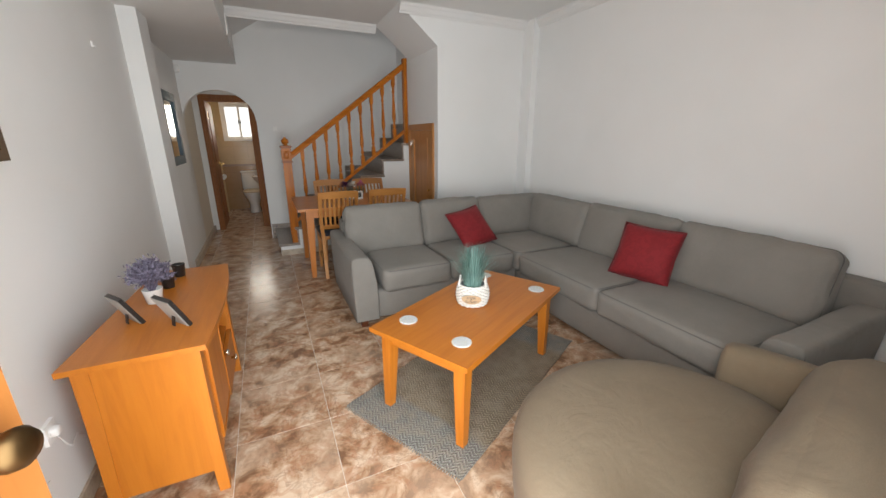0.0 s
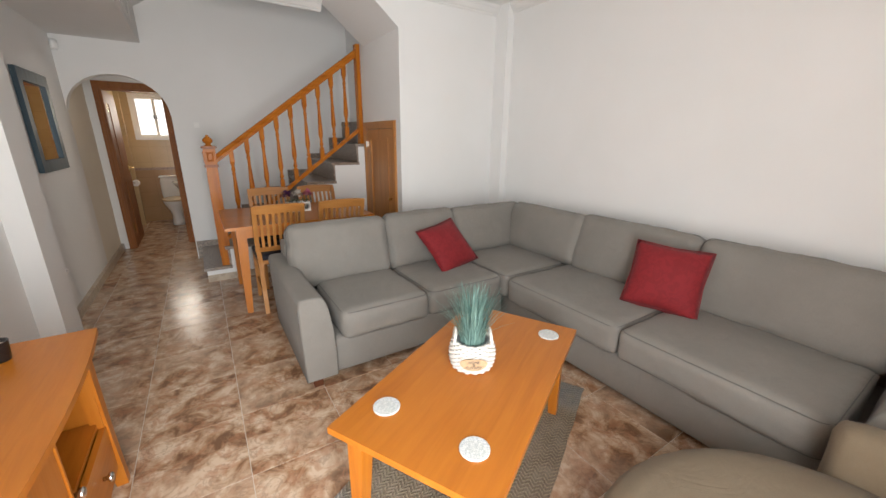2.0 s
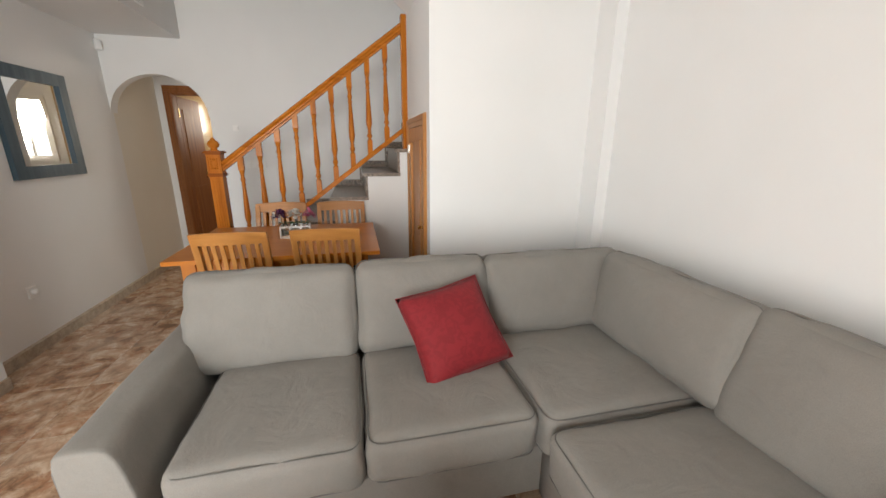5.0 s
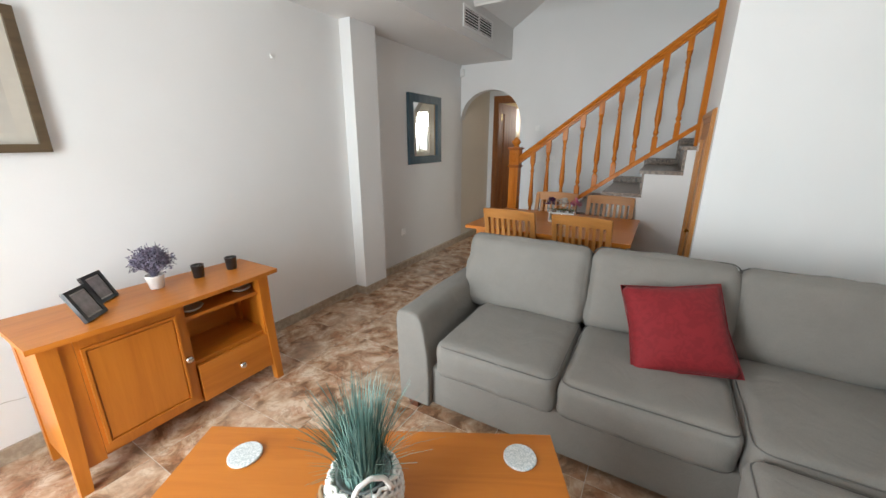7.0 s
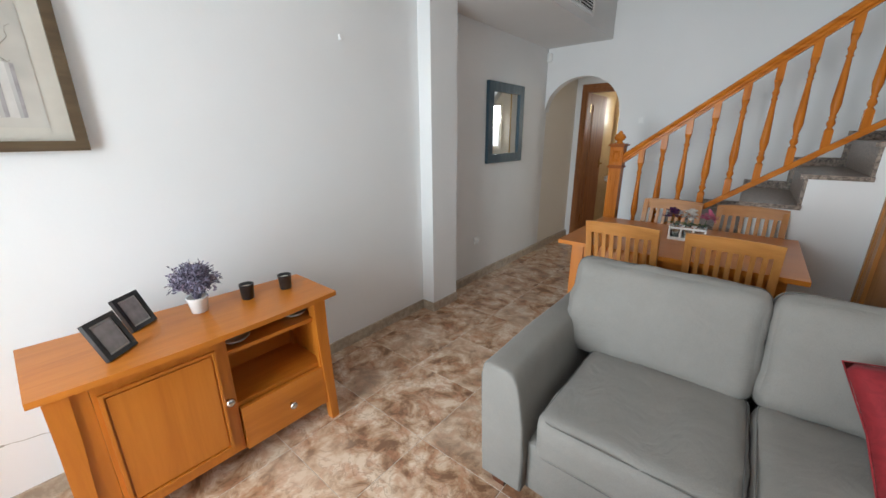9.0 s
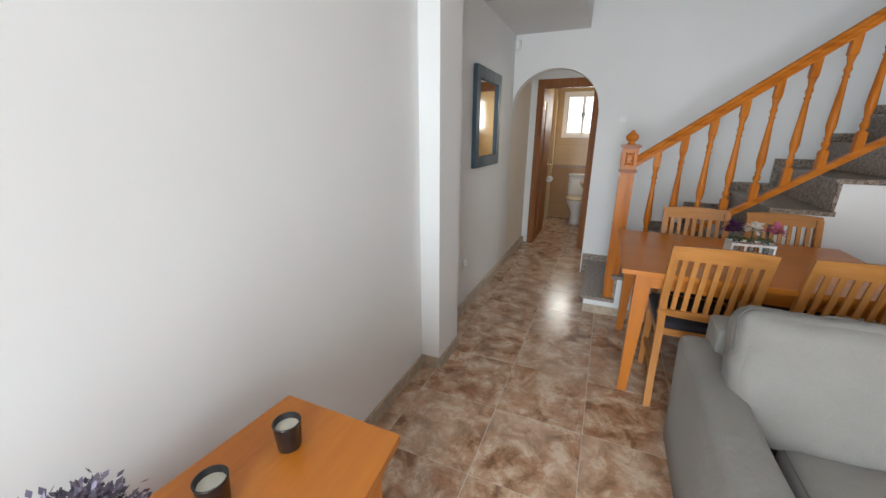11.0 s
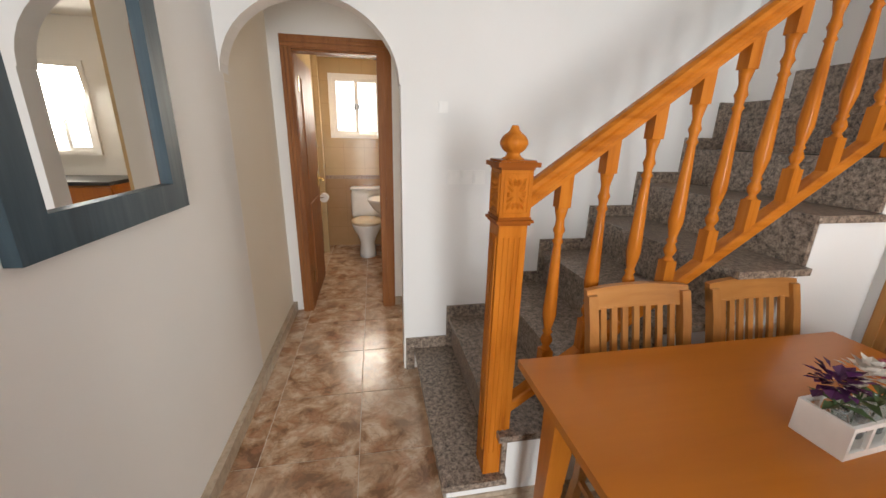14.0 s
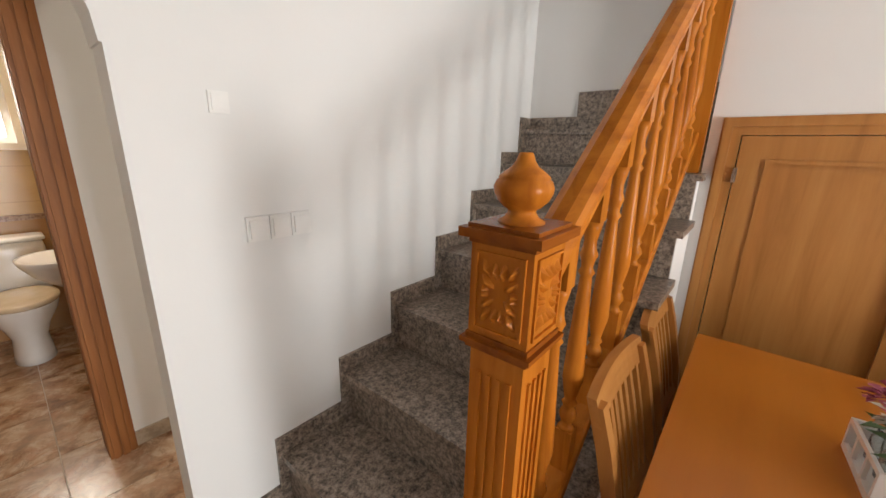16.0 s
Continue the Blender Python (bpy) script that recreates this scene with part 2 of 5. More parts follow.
def rug_material():
    m = Mat("grey_beige_woven_rug", 0.95)
    sep = m.n.new("ShaderNodeSeparateXYZ")
    m.l.new(m.co, sep.inputs[0])
    x, y = sep.outputs["X"], sep.outputs["Y"]
    drift = m.math("MULTIPLY", m.noise(9, 3), 0.05)
    zig = m.math("PINGPONG", y, 0.024)
    s = m.math("SINE", m.math("MULTIPLY", m.math("ADD", x, m.math("ADD", zig, m.math("MULTIPLY", drift, 0.25))), 300.0))
    cross = m.math("SINE", m.math("MULTIPLY", y, 520.0))
    edge = m.math("ADD", m.math("ABSOLUTE", x), drift)
    band = m.ramp(edge, (0.50, (0, 0, 0)), (0.54, (1, 1, 1)))
    thread = m.noise(190, 3, 0.7)
    wear = m.noise(11, 4, 0.65)
    c = m.mix(m.ramp(s, (0.2, (0, 0, 0)), (0.75, (1, 1, 1))), (0.25, 0.19, 0.125), (0.47, 0.375, 0.26))
    grey = m.mix(m.ramp(s, (0.2, (0, 0, 0)), (0.75, (1, 1, 1))), (0.21, 0.21, 0.20), (0.44, 0.435, 0.405))
    c = m.mix(band, c, grey)
    c = m.mix(m.math("MULTIPLY", m.ramp(cross, (0.3, (0, 0, 0)), (0.8, (1, 1, 1))), 0.25), c, (0.13, 0.11, 0.085))
    c = m.mix(m.ramp(thread, (0.42, (0.6, 0.6, 0.6)), (0.60, (0, 0, 0))), c, (0.13, 0.11, 0.085))
    c = m.mix(m.ramp(wear, (0.42, (0, 0, 0)), (0.68, (0.6, 0.6, 0.6))), c, (0.36, 0.30, 0.225))
    m.colour(c)
    m.bump(m.math("ADD", m.math("ADD", s, cross), m.math("MULTIPLY", thread, 2.0)), 0.6, 0.004)
    return m.m


def speckle(name, a, b, scale, rough=0.4):
    m = Mat(name, rough)
    n = m.noise(scale, 3, 0.7)
    m.colour(m.ramp(n, (0.4, a), (0.6, b)))
    m.bump(n, 0.15, 0.002)
    return m.m


def bath_tile_material(name, a, b, size):
    m = Mat(name)
    n1 = m.noise(4, 4)
    br = m.n.new("ShaderNodeTexBrick")
    br.offset = 0.0
    for k, v in (("Scale", 1.0), ("Mortar Size", 0.003), ("Brick Width", size), ("Row Height", size)):
        br.inputs[k].default_value = v
    rot = m.n.new("ShaderNodeSeparateXYZ")
    com = m.n.new("ShaderNodeCombineXYZ")
    m.l.new(m.co, rot.inputs[0])
    m.l.new(m.math("ADD", rot.outputs["X"], rot.outputs["Y"]), com.inputs["X"])
    m.l.new(rot.outputs["Z"], com.inputs["Y"])
    m.l.new(com.outputs[0], br.inputs["Vector"])
    c = m.ramp(n1, (0.3, a), (0.7, b))
    m.colour(m.mix(br.outputs["Fac"], c, tuple(k * 0.9 for k in a)))
    m.rough(n1, 0.15, 0.28)
    return m.m


TILE = floor_tile_material()
GROUT = speckle("pale_tile_grout", (0.55, 0.47, 0.38), (0.64, 0.56, 0.46), 60, 0.85)
BASETILE = speckle("beige_skirting_tile", (0.38, 0.30, 0.22), (0.50, 0.41, 0.31), 22, 0.3)
GRANITE = granite_material()
GREY = fabric("grey_sofa_weave", (0.208, 0.191, 0.170), (0.246, 0.228, 0.205))
BEIGE = fabric("beige_armchair_weave", (0.182, 0.136, 0.086), (0.212, 0.163, 0.107))
DAMASK = damask("crimson_damask_velvet", (0.195, 0.006, 0.010), (0.232, 0.009, 0.014))
NAVY = fabric("dark_seat_cloth", (0.018, 0.016, 0.024), (0.03, 0.027, 0.036))
RUG = rug_material()
WHITEGLOSS = speckle("glazed_white_ceramic", (0.78, 0.77, 0.75), (0.82, 0.81, 0.79), 4, 0.12)
WHITEPLAST = speckle("white_plastic", (0.86, 0.85, 0.83), (0.89, 0.88, 0.86), 12, 0.35)
BLACK = speckle("black_satin", (0.012, 0.011, 0.011), (0.022, 0.020, 0.020), 40, 0.28)
CHROME = material("brushed_nickel", (0.62, 0.60, 0.57), 0.22, 1.0)
BRONZEKNOB = material("dark_bronze_knob", (0.10, 0.06, 0.026), 0.42, 1.0)
ENTRY_OAK = wood("brown_entrance_door", (0.24, 0.085, 0.018), (0.32, 0.12, 0.028), (0.38, 0.15, 0.04), "z", grain=0.7)
BRASS = material("aged_brass", (0.55, 0.36, 0.12), 0.25, 1.0)
BLUE = wood("distressed_blue_paint", (0.020, 0.044, 0.064), (0.036, 0.072, 0.100), (0.065, 0.108, 0.138), "z", rough=(0.4, 0.6))
MIRROR = material("mirror_silver", (0.92, 0.93, 0.93), 0.01, 1.0)
BRONZE = wood("bronze_picture_frame", (0.06, 0.038, 0.018), (0.10, 0.065, 0.032), (0.15, 0.10, 0.05), "y", rough=(0.25, 0.4))
PAPER = speckle("cream_print_paper", (0.54, 0.50, 0.43), (0.57, 0.53, 0.455), 8, 0.6)
PRINT = speckle("warm_grey_print", (0.44, 0.41, 0.36), (0.53, 0.495, 0.435), 3, 0.6)
VASE = speckle("soft_white_paint", (0.56, 0.53, 0.49), (0.60, 0.57, 0.53), 20, 0.6)
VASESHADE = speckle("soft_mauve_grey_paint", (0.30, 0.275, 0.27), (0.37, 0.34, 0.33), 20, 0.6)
PALE = speckle("pale_grey_print", (0.40, 0.385, 0.36), (0.50, 0.48, 0.45), 5, 0.6)
INK = speckle("dark_ink", (0.10, 0.08, 0.07), (0.16, 0.135, 0.12), 40, 0.7)
PHOTO = speckle("glossy_grey_photograph", (0.22, 0.21, 0.215), (0.34, 0.32, 0.325), 9, 0.06)
COASTER = speckle("sparkling_white_coaster", (0.46, 0.50, 0.50), (0.76, 0.77, 0.75), 210, 0.5)
WICKER = speckle("white_painted_wicker", (0.66, 0.63, 0.58), (0.78, 0.76, 0.72), 60, 0.6)
JUTE = speckle("tan_card_label", (0.48, 0.33, 0.19), (0.55, 0.39, 0.24), 60, 0.8)
ZINC = speckle("grey_plant_pot", (0.20, 0.21, 0.21), (0.28, 0.29, 0.29), 20, 0.6)
WAX = speckle("cream_candle_wax", (0.62, 0.58, 0.48), (0.70, 0.66, 0.56), 20, 0.5)


def leafy(name, dark, light):
    m = Mat(name, 0.6)
    g = m.n.new("ShaderNodeNewGeometry").outputs["Random Per Island"]
    m.colour(m.ramp(g, (0.0, dark), (1.0, light)))
    return m.m


GRASS = leafy("teal_artificial_grass", (0.03, 0.10, 0.092), (0.30, 0.47, 0.41))
LILAC = leafy("lilac_artificial_foliage", (0.085, 0.075, 0.11), (0.26, 0.225, 0.31))
PURPLE = leafy("purple_petals", (0.045, 0.008, 0.05), (0.11, 0.02, 0.11))
WHITEPETAL = leafy("white_petals", (0.55, 0.50, 0.45), (0.78, 0.74, 0.68))
PINK = leafy("pink_petals", (0.34, 0.06, 0.14), (0.55, 0.15, 0.24))
GREENLEAF = leafy("green_leaves", (0.03, 0.06, 0.02), (0.07, 0.12, 0.04))
WCTILE_LOW = bath_tile_material("beige_lower_wall_tile", (0.38, 0.215, 0.095), (0.44, 0.26, 0.12), 0.25)
WCTILE_TOP = bath_tile_material("cream_upper_wall_tile", (0.54, 0.385, 0.20), (0.60, 0.435, 0.235), 0.25)
WCBORDER = speckle("brown_tile_border", (0.22, 0.13, 0.07), (0.40, 0.27, 0.16), 50, 0.3)
SEATWOOD = speckle("cream_toilet_seat", (0.60, 0.47, 0.31), (0.65, 0.52, 0.36), 10, 0.25)
BRIGHT = bpy.data.materials.new("daylit_frosted_pane")
BRIGHT.use_nodes = True
BRIGHT.node_tree.nodes["Principled BSDF"].inputs["Emission Color"].default_value = (0.95, 0.98, 1.0, 1)
BRIGHT.node_tree.nodes["Principled BSDF"].inputs["Emission Strength"].default_value = 1.0
DUCTSHADE = speckle("painted_duct_shade", (0.03, 0.03, 0.03), (0.05, 0.05, 0.05), 10, 0.9)

# ---- structure ----
RW, BX, BY, FY, SY = 3.80, 2.62, 4.95, 6.86, 5.90   # right wall, closet face, closet front, arch wall, stair side
WX = -0.040                                          # west wall beyond the pilaster, set back
CZ, SZ, NY = 2.70, 2.33, 0.93                        # ceiling, dropped soffit, front wall's inner face

floor = structure("floor", boxes((-0.25, 4.05, 0.7, 9.95, -0.12, -0.0022)), GROUT, "pale grout bed under marbled brown floor tiles", "floor")
# unseen plane outside, added so light bounces in through the doorway
structure("ground", boxes((-60, 60, -60, 60, -0.30, -0.16)), speckle("bounce_plane_paving", (0.40, 0.35, 0.29), (0.48, 0.43, 0.36), 6, 0.8), "unseen terrace plane added to bounce light in at the front door", "ground")
structure("wall_west", boxes((-0.2, 0, 0.7, 4.9, 0, 5.2), (-0.2, WX, 4.9, 9.95, 0, 5.2)), PAINT, "white painted plaster wall along the whole room", "wall")
structure("wall_east", boxes((RW, RW + 0.2, 0.7, 9.95, 0, 5.2)), PAINT, "white painted plaster wall behind the corner sofa", "wall")
# front wall with its doorway and window
DX0, DX1 = 0.08, 1.50
structure("wall_south", boxes((-0.2, DX0, 0.75, NY, 0, CZ), (DX0, DX1, 0.75, NY, 2.1, CZ), (DX1, 4.0, 0.75, NY, 0, CZ)),
          PAINT, "white front wall with a wide doorway", "wall")
# arch wall
bm = bmesh.new()
arch = [(0.371 + 0.412 * math.cos(a), 1.65 + 0.368 * math.sin(a)) for a in [math.pi * i / 20 for i in range(21)]]
outline = [(2.80, 0.0), (2.80, 5.2), (-0.09, 5.2), (-0.09, 1.63), (WX + 0.001, 1.632)] + arch[::-1] + [(0.789, 1.65), (0.795, 0.0)]
pts = []
for p in outline:
    if not pts or (Vector(p) - Vector(pts[-1])).length > 0.004:
        pts.append(p)
extrude_profile(bm, pts, FY, FY + 0.11)
structure("wall_north", bm, PAINT, "white plaster wall with a round-headed archway", "wall", bevel=0.008)
structure("wall_stair_end", boxes((2.80, 2.95, SY, FY + 0.11, 0, 5.2)), PAINT, "white wall at the head of the stairs", "wall")
structure("wall_kitchen_side", boxes((2.95, RW, FY, FY + 0.11, 0, 5.2)), PAINT, "white wall behind the stairs", "wall")
structure("wall_column", boxes((WX, 0.118, 4.672, 4.975, 0, SZ)), PAINT, "white square wall pilaster", "column", bevel=0.012)
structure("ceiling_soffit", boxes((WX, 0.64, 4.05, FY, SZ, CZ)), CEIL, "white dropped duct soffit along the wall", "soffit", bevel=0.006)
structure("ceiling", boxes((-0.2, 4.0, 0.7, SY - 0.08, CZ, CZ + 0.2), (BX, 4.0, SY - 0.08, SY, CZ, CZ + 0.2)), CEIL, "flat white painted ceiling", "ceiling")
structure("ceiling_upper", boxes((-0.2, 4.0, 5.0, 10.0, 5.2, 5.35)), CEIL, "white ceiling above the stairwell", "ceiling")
structure("wall_stairwell", boxes((0.64, 4.0, SY - 0.1, SY - 0.08, CZ + 0.2, 5.2)), PAINT, "white upper wall of the stairwell", "wall")
bm = bmesh.new()
extrude_profile(bm, [(0.64, 2.66), (2.8, 4.05), (2.8, 4.2), (0.64, 2.85)], SY - 0.075, FY)
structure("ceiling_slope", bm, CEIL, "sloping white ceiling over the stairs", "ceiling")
# closet under the stairs with its doorway
structure("wall_closet_front", boxes((BX, RW, BY, BY + 0.1, 0, CZ)), PAINT, "white closet front wall behind the sofa", "wall")
bm = bmesh.new()
extrude_profile(bm, [(BY + 0.1, 0), (BY + 0.1, CZ), (SY, CZ), (SY, 0), (5.82, 0), (5.82, 1.56), (5.09, 1.56), (5.09, 0)], BX, BX + 0.1, "x")
structure("wall_closet_side", bm, PAINT, "white closet side wall round a low doorway", "wall")
structure("wall_closet_back", boxes((BX + 0.1, RW, SY - 0.1, SY, 0, CZ)), PAINT, "white back wall of the closet", "wall")
bm = bmesh.new()
extrude_profile(bm, [(2.20, CZ), (BX, 2.36), (BX, CZ)], BY, SY - 0.09)
structure("wall_haunch", bm, PAINT, "white sloping haunch below the ceiling", "wall")
structure("wall_pier", boxes((3.72, RW, 4.77, BY, 0, CZ)), PAINT, "narrow white corner pier", "column", bevel=0.015)


def cornice_profile(s):
    return [(0, 0), (0, -0.085), (s * 0.012, -0.085), (s * 0.018, -0.07), (s * 0.03, -0.062), (s * 0.05, -0.03), (s * 0.062, -0.022), (s * 0.068, -0.006), (s * 0.075, 0)]


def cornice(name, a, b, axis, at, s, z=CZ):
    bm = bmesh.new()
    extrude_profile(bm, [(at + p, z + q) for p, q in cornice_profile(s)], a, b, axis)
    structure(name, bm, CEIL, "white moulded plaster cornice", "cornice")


cornice("trim_cornice_closet", 2.20, 3.72, "x", BY, -1)
cornice("trim_cornice_east", NY, 4.77, "y", RW, -1)
cornice("trim_cornice_stairwell", 0.64, 2.2, "x", SY - 0.08, -1)

# thin sheet over the white wall; its cream tint paints in warm bathroom light
structure("wall_passage", boxes((WX, WX + 0.0006, FY + 0.04, 7.80, 0.076, 2.5)), wall_paint("warm_lit_passage_paint", (0.79, 0.74, 0.645), (0.82, 0.775, 0.685)), "passage wall sheet tinted cream for warm light beyond the arch", "wall")

# passage, bathroom and kitchen beyond the arch
structure("wall_bath_front", boxes((WX, 0.06, 7.80, 7.90, 0, 2.5), (0.72, 0.97, 7.80, 7.90, 0, 2.5), (0.06, 0.72, 7.80, 7.90, 1.99, 2.5)), PAINT, "white wall round the bathroom doorway", "wall")
structure("wall_bath_east", boxes((0.95, 1.05, 7.90, 9.73, 0, 2.5)), WCTILE_TOP, "cream tiled bathroom side wall", "wall")
structure("wall_bath_north_low", boxes((0, 0.95, 9.71, 9.73, 0, 0.87)), WCTILE_LOW, "beige tiled lower bathroom wall", "wall")
structure("wall_bath_north_top", boxes((0, 0.95, 9.715, 9.73, 0.91, 2.25)), WCTILE_TOP, "cream tiled upper bathroom wall", "wall")
structure("trim_bath_border", boxes((0, 0.95, 9.70, 9.73, 0.87, 0.91)), WCBORDER, "brown decorative tile border", "tile border")
structure("wall_bath_west", boxes((WX, 0.015, 7.90, 9.71, 0, 2.25)), WCTILE_TOP, "cream tiled bathroom side wall", "wall")
structure("trim_bath_corner", boxes((0.045, 0.075, 9.40, 9.43, 0, 2.25), (0.0, 0.045, 9.40, 9.71, 0, 2.25)), WCTILE_TOP, "cream boxed pipe in the bathroom corner", "pipe box")
structure("ceiling_bath", boxes((0, 1.0, 7.9, 9.73, 2.25, 2.35)), CEIL, "white bathroom ceiling", "ceiling")
structure("ceiling_back", boxes((0, RW, FY + 0.11, 9.73, 2.5, 2.6)), CEIL, "white ceiling of the passage and kitchen", "ceiling")
KX0, KX1, KZ0, KZ1 = 2.28, 2.86, 1.12, 2.08
structure("wall_far", boxes((-0.2, 0.19, 9.73, 9.9, 0, 2.6), (0.19, 0.76, 9.73, 9.9, 0, 1.39), (0.19, 0.76, 9.73, 9.9, 2.05, 2.6), (0.76, KX0, 9.73, 9.9, 0, 2.6),
                            (KX0, KX1, 9.73, 9.9, 0, KZ0), (KX0, KX1, 9.73, 9.9, KZ1, 2.6), (KX1, 4.0, 9.73, 9.9, 0, 2.6)),
          PAINT, "white rear wall of bathroom and kitchen", "wall")


def skirting(name, x0, x1, y0, y1):
    structure(name, boxes((x0, x1, y0, y1, 0, 0.075)), BASETILE, "beige tile skirting along the wall", "baseboard", bevel=0.004)


skirting("baseboard", 0, 0.012, NY, 4.672)
skirting("baseboard", 0.012, 0.130, 4.660, 4.672)
skirting("baseboard", 0.118, 0.130, 4.672, 4.975)
skirting("baseboard", WX, -0.008, 4.975, 7.80)
skirting("baseboard", RW - 0.012, RW, NY, 4.77)
skirting("baseboard", BX, 3.72, BY - 0.012, BY)
skirting("baseboard", 0.74, 0.97, 7.788, 7.80)


def window_unit(name, x0, x1, z0, z1, y, label):
    w = tagged(thing(name, (0, 0, 0), label, "window"), kind="structure")
    f = 0.045
    part("window_frame", boxes((x0, x1, y - 0.03, y + 0.03, z0, z0 + f), (x0, x1, y - 0.03, y + 0.03, z1 - f, z1), (x0, x0 + f, y - 0.03, y + 0.03, z0 + f, z1 - f), (x1 - f, x1, y - 0.03, y + 0.03, z0 + f, z1 - f)), WHITEPLAST, w)
    xm = (x0 + x1) / 2
    for a, b, d in ((x0 + f, xm + 0.02, -0.012), (xm - 0.02, x1 - f, 0.012)):
        s = 0.04
        part("sash", boxes((a, b, y + d - 0.01, y + d + 0.01, z0 + f, z0 + f + s), (a, b, y + d - 0.01, y + d + 0.01, z1 - f - s, z1 - f), (a, a + s, y + d - 0.01, y + d + 0.01, z0 + f + s, z1 - f - s), (b - s, b, y + d - 0.01, y + d + 0.01, z0 + f + s, z1 - f - s)), WHITEPLAST, w)
        part("pane", boxes((a + s, b - s, y + d - 0.003, y + d + 0.003, z0 + f + s, z1 - f - s)), BRIGHT, w, "bright frosted glass pane")
        part("latch", boxes(((b if d < 0 else a) - 0.008, (b if d < 0 else a) + 0.008, y - 0.045, y - 0.025, (z0 + z1) / 2 - 0.03, (z0 + z1) / 2 + 0.03)), BLACK, w, "small black latch")
    return w


window_unit("window_1", 0.15, 0.78, 1.36, 2.08, 9.70, "white sliding bathroom window with bright frosted panes")
window_unit("window_2", KX0, KX1, KZ0, KZ1, 9.74, "white sliding kitchen window with bright panes")

# bathroom doorway: casing and open leaf
CY = 7.785
casing = tagged(thing("door_1", (0, 0, 0), "reddish varnished bathroom door standing open with its casing", "door"), kind="structure")
for a, b in ((0.042, 0.118), (0.69, 0.79)):
    bm = bmesh.new()
    for i, (p, q, d) in enumerate(((0.0, 1.0, 0.012), (0.12, 0.36, 0.022), (0.45, 0.68, 0.022), (0.76, 0.92, 0.018))):
        box(bm, a + (b - a) * p, a + (b - a) * q, CY - d, CY + 0.012, 0, 2.04 if i == 0 else 1.955)
    part("casing_upright", bm, CASING, casing)
bm = bmesh.new()
for p, q, d in ((0.0, 1.0, 0.0135), (0.12, 0.36, 0.022), (0.45, 0.68, 0.022), (0.76, 0.92, 0.018)):
    box(bm, 0.115 if d < 0.02 else 0.05, 0.69 if d < 0.02 else 0.75, CY - d, CY + 0.012, 1.955 + 0.085 * p, 1.955 + 0.085 * q)
part("casing_head", bm, CASING, casing)
part("door_jamb", boxes((0.10, 0.121, 7.797, 7.91, 0, 1.96), (0.687, 0.705, 7.797, 7.91, 0, 1.96), (0.118, 0.687, 7.797, 7.91, 1.945, 1.96)), CASING, casing)
leaf = part("door_leaf", boxes((0.085, 0.12, 7.92, 8.58, 0.01, 1.94), (0.12, 0.128, 8.02, 8.48, 0.15, 0.85), (0.12, 0.128, 8.02, 8.48, 1.05, 1.8)), CASING, casing, bevel=0.004)
bm = bmesh.new()
tube(bm, [(0.12, 8.52, 1.0), (0.175, 8.52, 1.0), (0.18, 8.42, 1.0)], 0.01)
box(bm, 0.12, 0.126, 8.50, 8.54, 0.93, 1.07)
part("handle", bm, BRASS, leaf, "brass lever handle")
for z in (0.25, 1.75):
    part("hinge", boxes((0.118, 0.126, 7.905, 7.925, z - 0.05, z + 0.05)), BRASS, casing, "brass hinge")

# entrance door leaf, standing open
entry = tagged(thing("door_2", (0.10, 0.98, 0), "golden oak entrance door standing open", "door", turn=-21.5), kind="structure")
part("door_leaf", boxes((-0.022, 0.022, 0, 0.81, 0.01, 2.05), (0.022, 0.03, 0.12, 0.69, 0.2, 0.85), (0.022, 0.03, 0.12, 0.69, 1.15, 1.9)), ENTRY_OAK, entry, bevel=0.004)
bm = bmesh.new()
lathe(bm, [(0.03, 0), (0.03, 0.006), (0.012, 0.01), (0.012, 0.035), (0.028, 0.042), (0.033, 0.055), (0.028, 0.068), (0.012, 0.074)], n=20)
bmesh.ops.transform(bm, matrix=pose(0.022, 0.745, 1.0, 0, 90, 0), verts=bm.verts)
part("door_knob", bm, BRONZEKNOB, entry, "round dark bronze knob", smooth=True)

# closet door under the stairs
cl = tagged(thing("door_3", (0, 0, 0), "low golden oak closet door under the stairs, closed", "door"), kind="structure")
bm = bmesh.new()
for d, y0, y1, z1 in ((0.014, 5.05, 5.858, 1.595), (0.022, 5.058, 5.85, 1.587)):
    w = 0.072 if d < 0.02 else 0.03
    box(bm, BX - d, BX, y0, y0 + w, 0, z1)
    box(bm, BX - d, BX, y1 - w, y1, 0, z1)
    box(bm, BX - d, BX, y0 + w, y1 - w, z1 - w, z1)
part("casing", bm, OAK_Z, cl, bevel=0.004)
dl = part("door_leaf", boxes((BX + 0.002, BX + 0.035, 5.126, 5.782, 0.01, 1.52), (BX - 0.012, BX + 0.002, 5.126, 5.216, 0.01, 1.52), (BX - 0.012, BX + 0.002, 5.692, 5.782, 0.01, 1.52),
                             (BX - 0.0115, BX + 0.002, 5.216, 5.692, 1.43, 1.52), (BX - 0.0115, BX + 0.002, 5.216, 5.692, 0.01, 0.14)), OAK_Z, cl, bevel=0.006)
part("panel_bead", boxes((BX - 0.018, BX + 0.002, 5.217, 5.233, 0.141, 1.429), (BX - 0.018, BX + 0.002, 5.675, 5.691, 0.141, 1.429),
                         (BX - 0.0175, BX + 0.002, 5.233, 5.675, 1.413, 1.429), (BX - 0.0175, BX + 0.002, 5.233, 5.675, 0.141, 0.157)), OAK_Z, dl, bevel=0.005)
for z in (0.25, 1.36):
    part("hinge", boxes((BX - 0.026, BX - 0.012, 5.774, 5.790, z - 0.03, z + 0.03)), CHROME, cl, "small nickel hinge")
bm = bmesh.new()
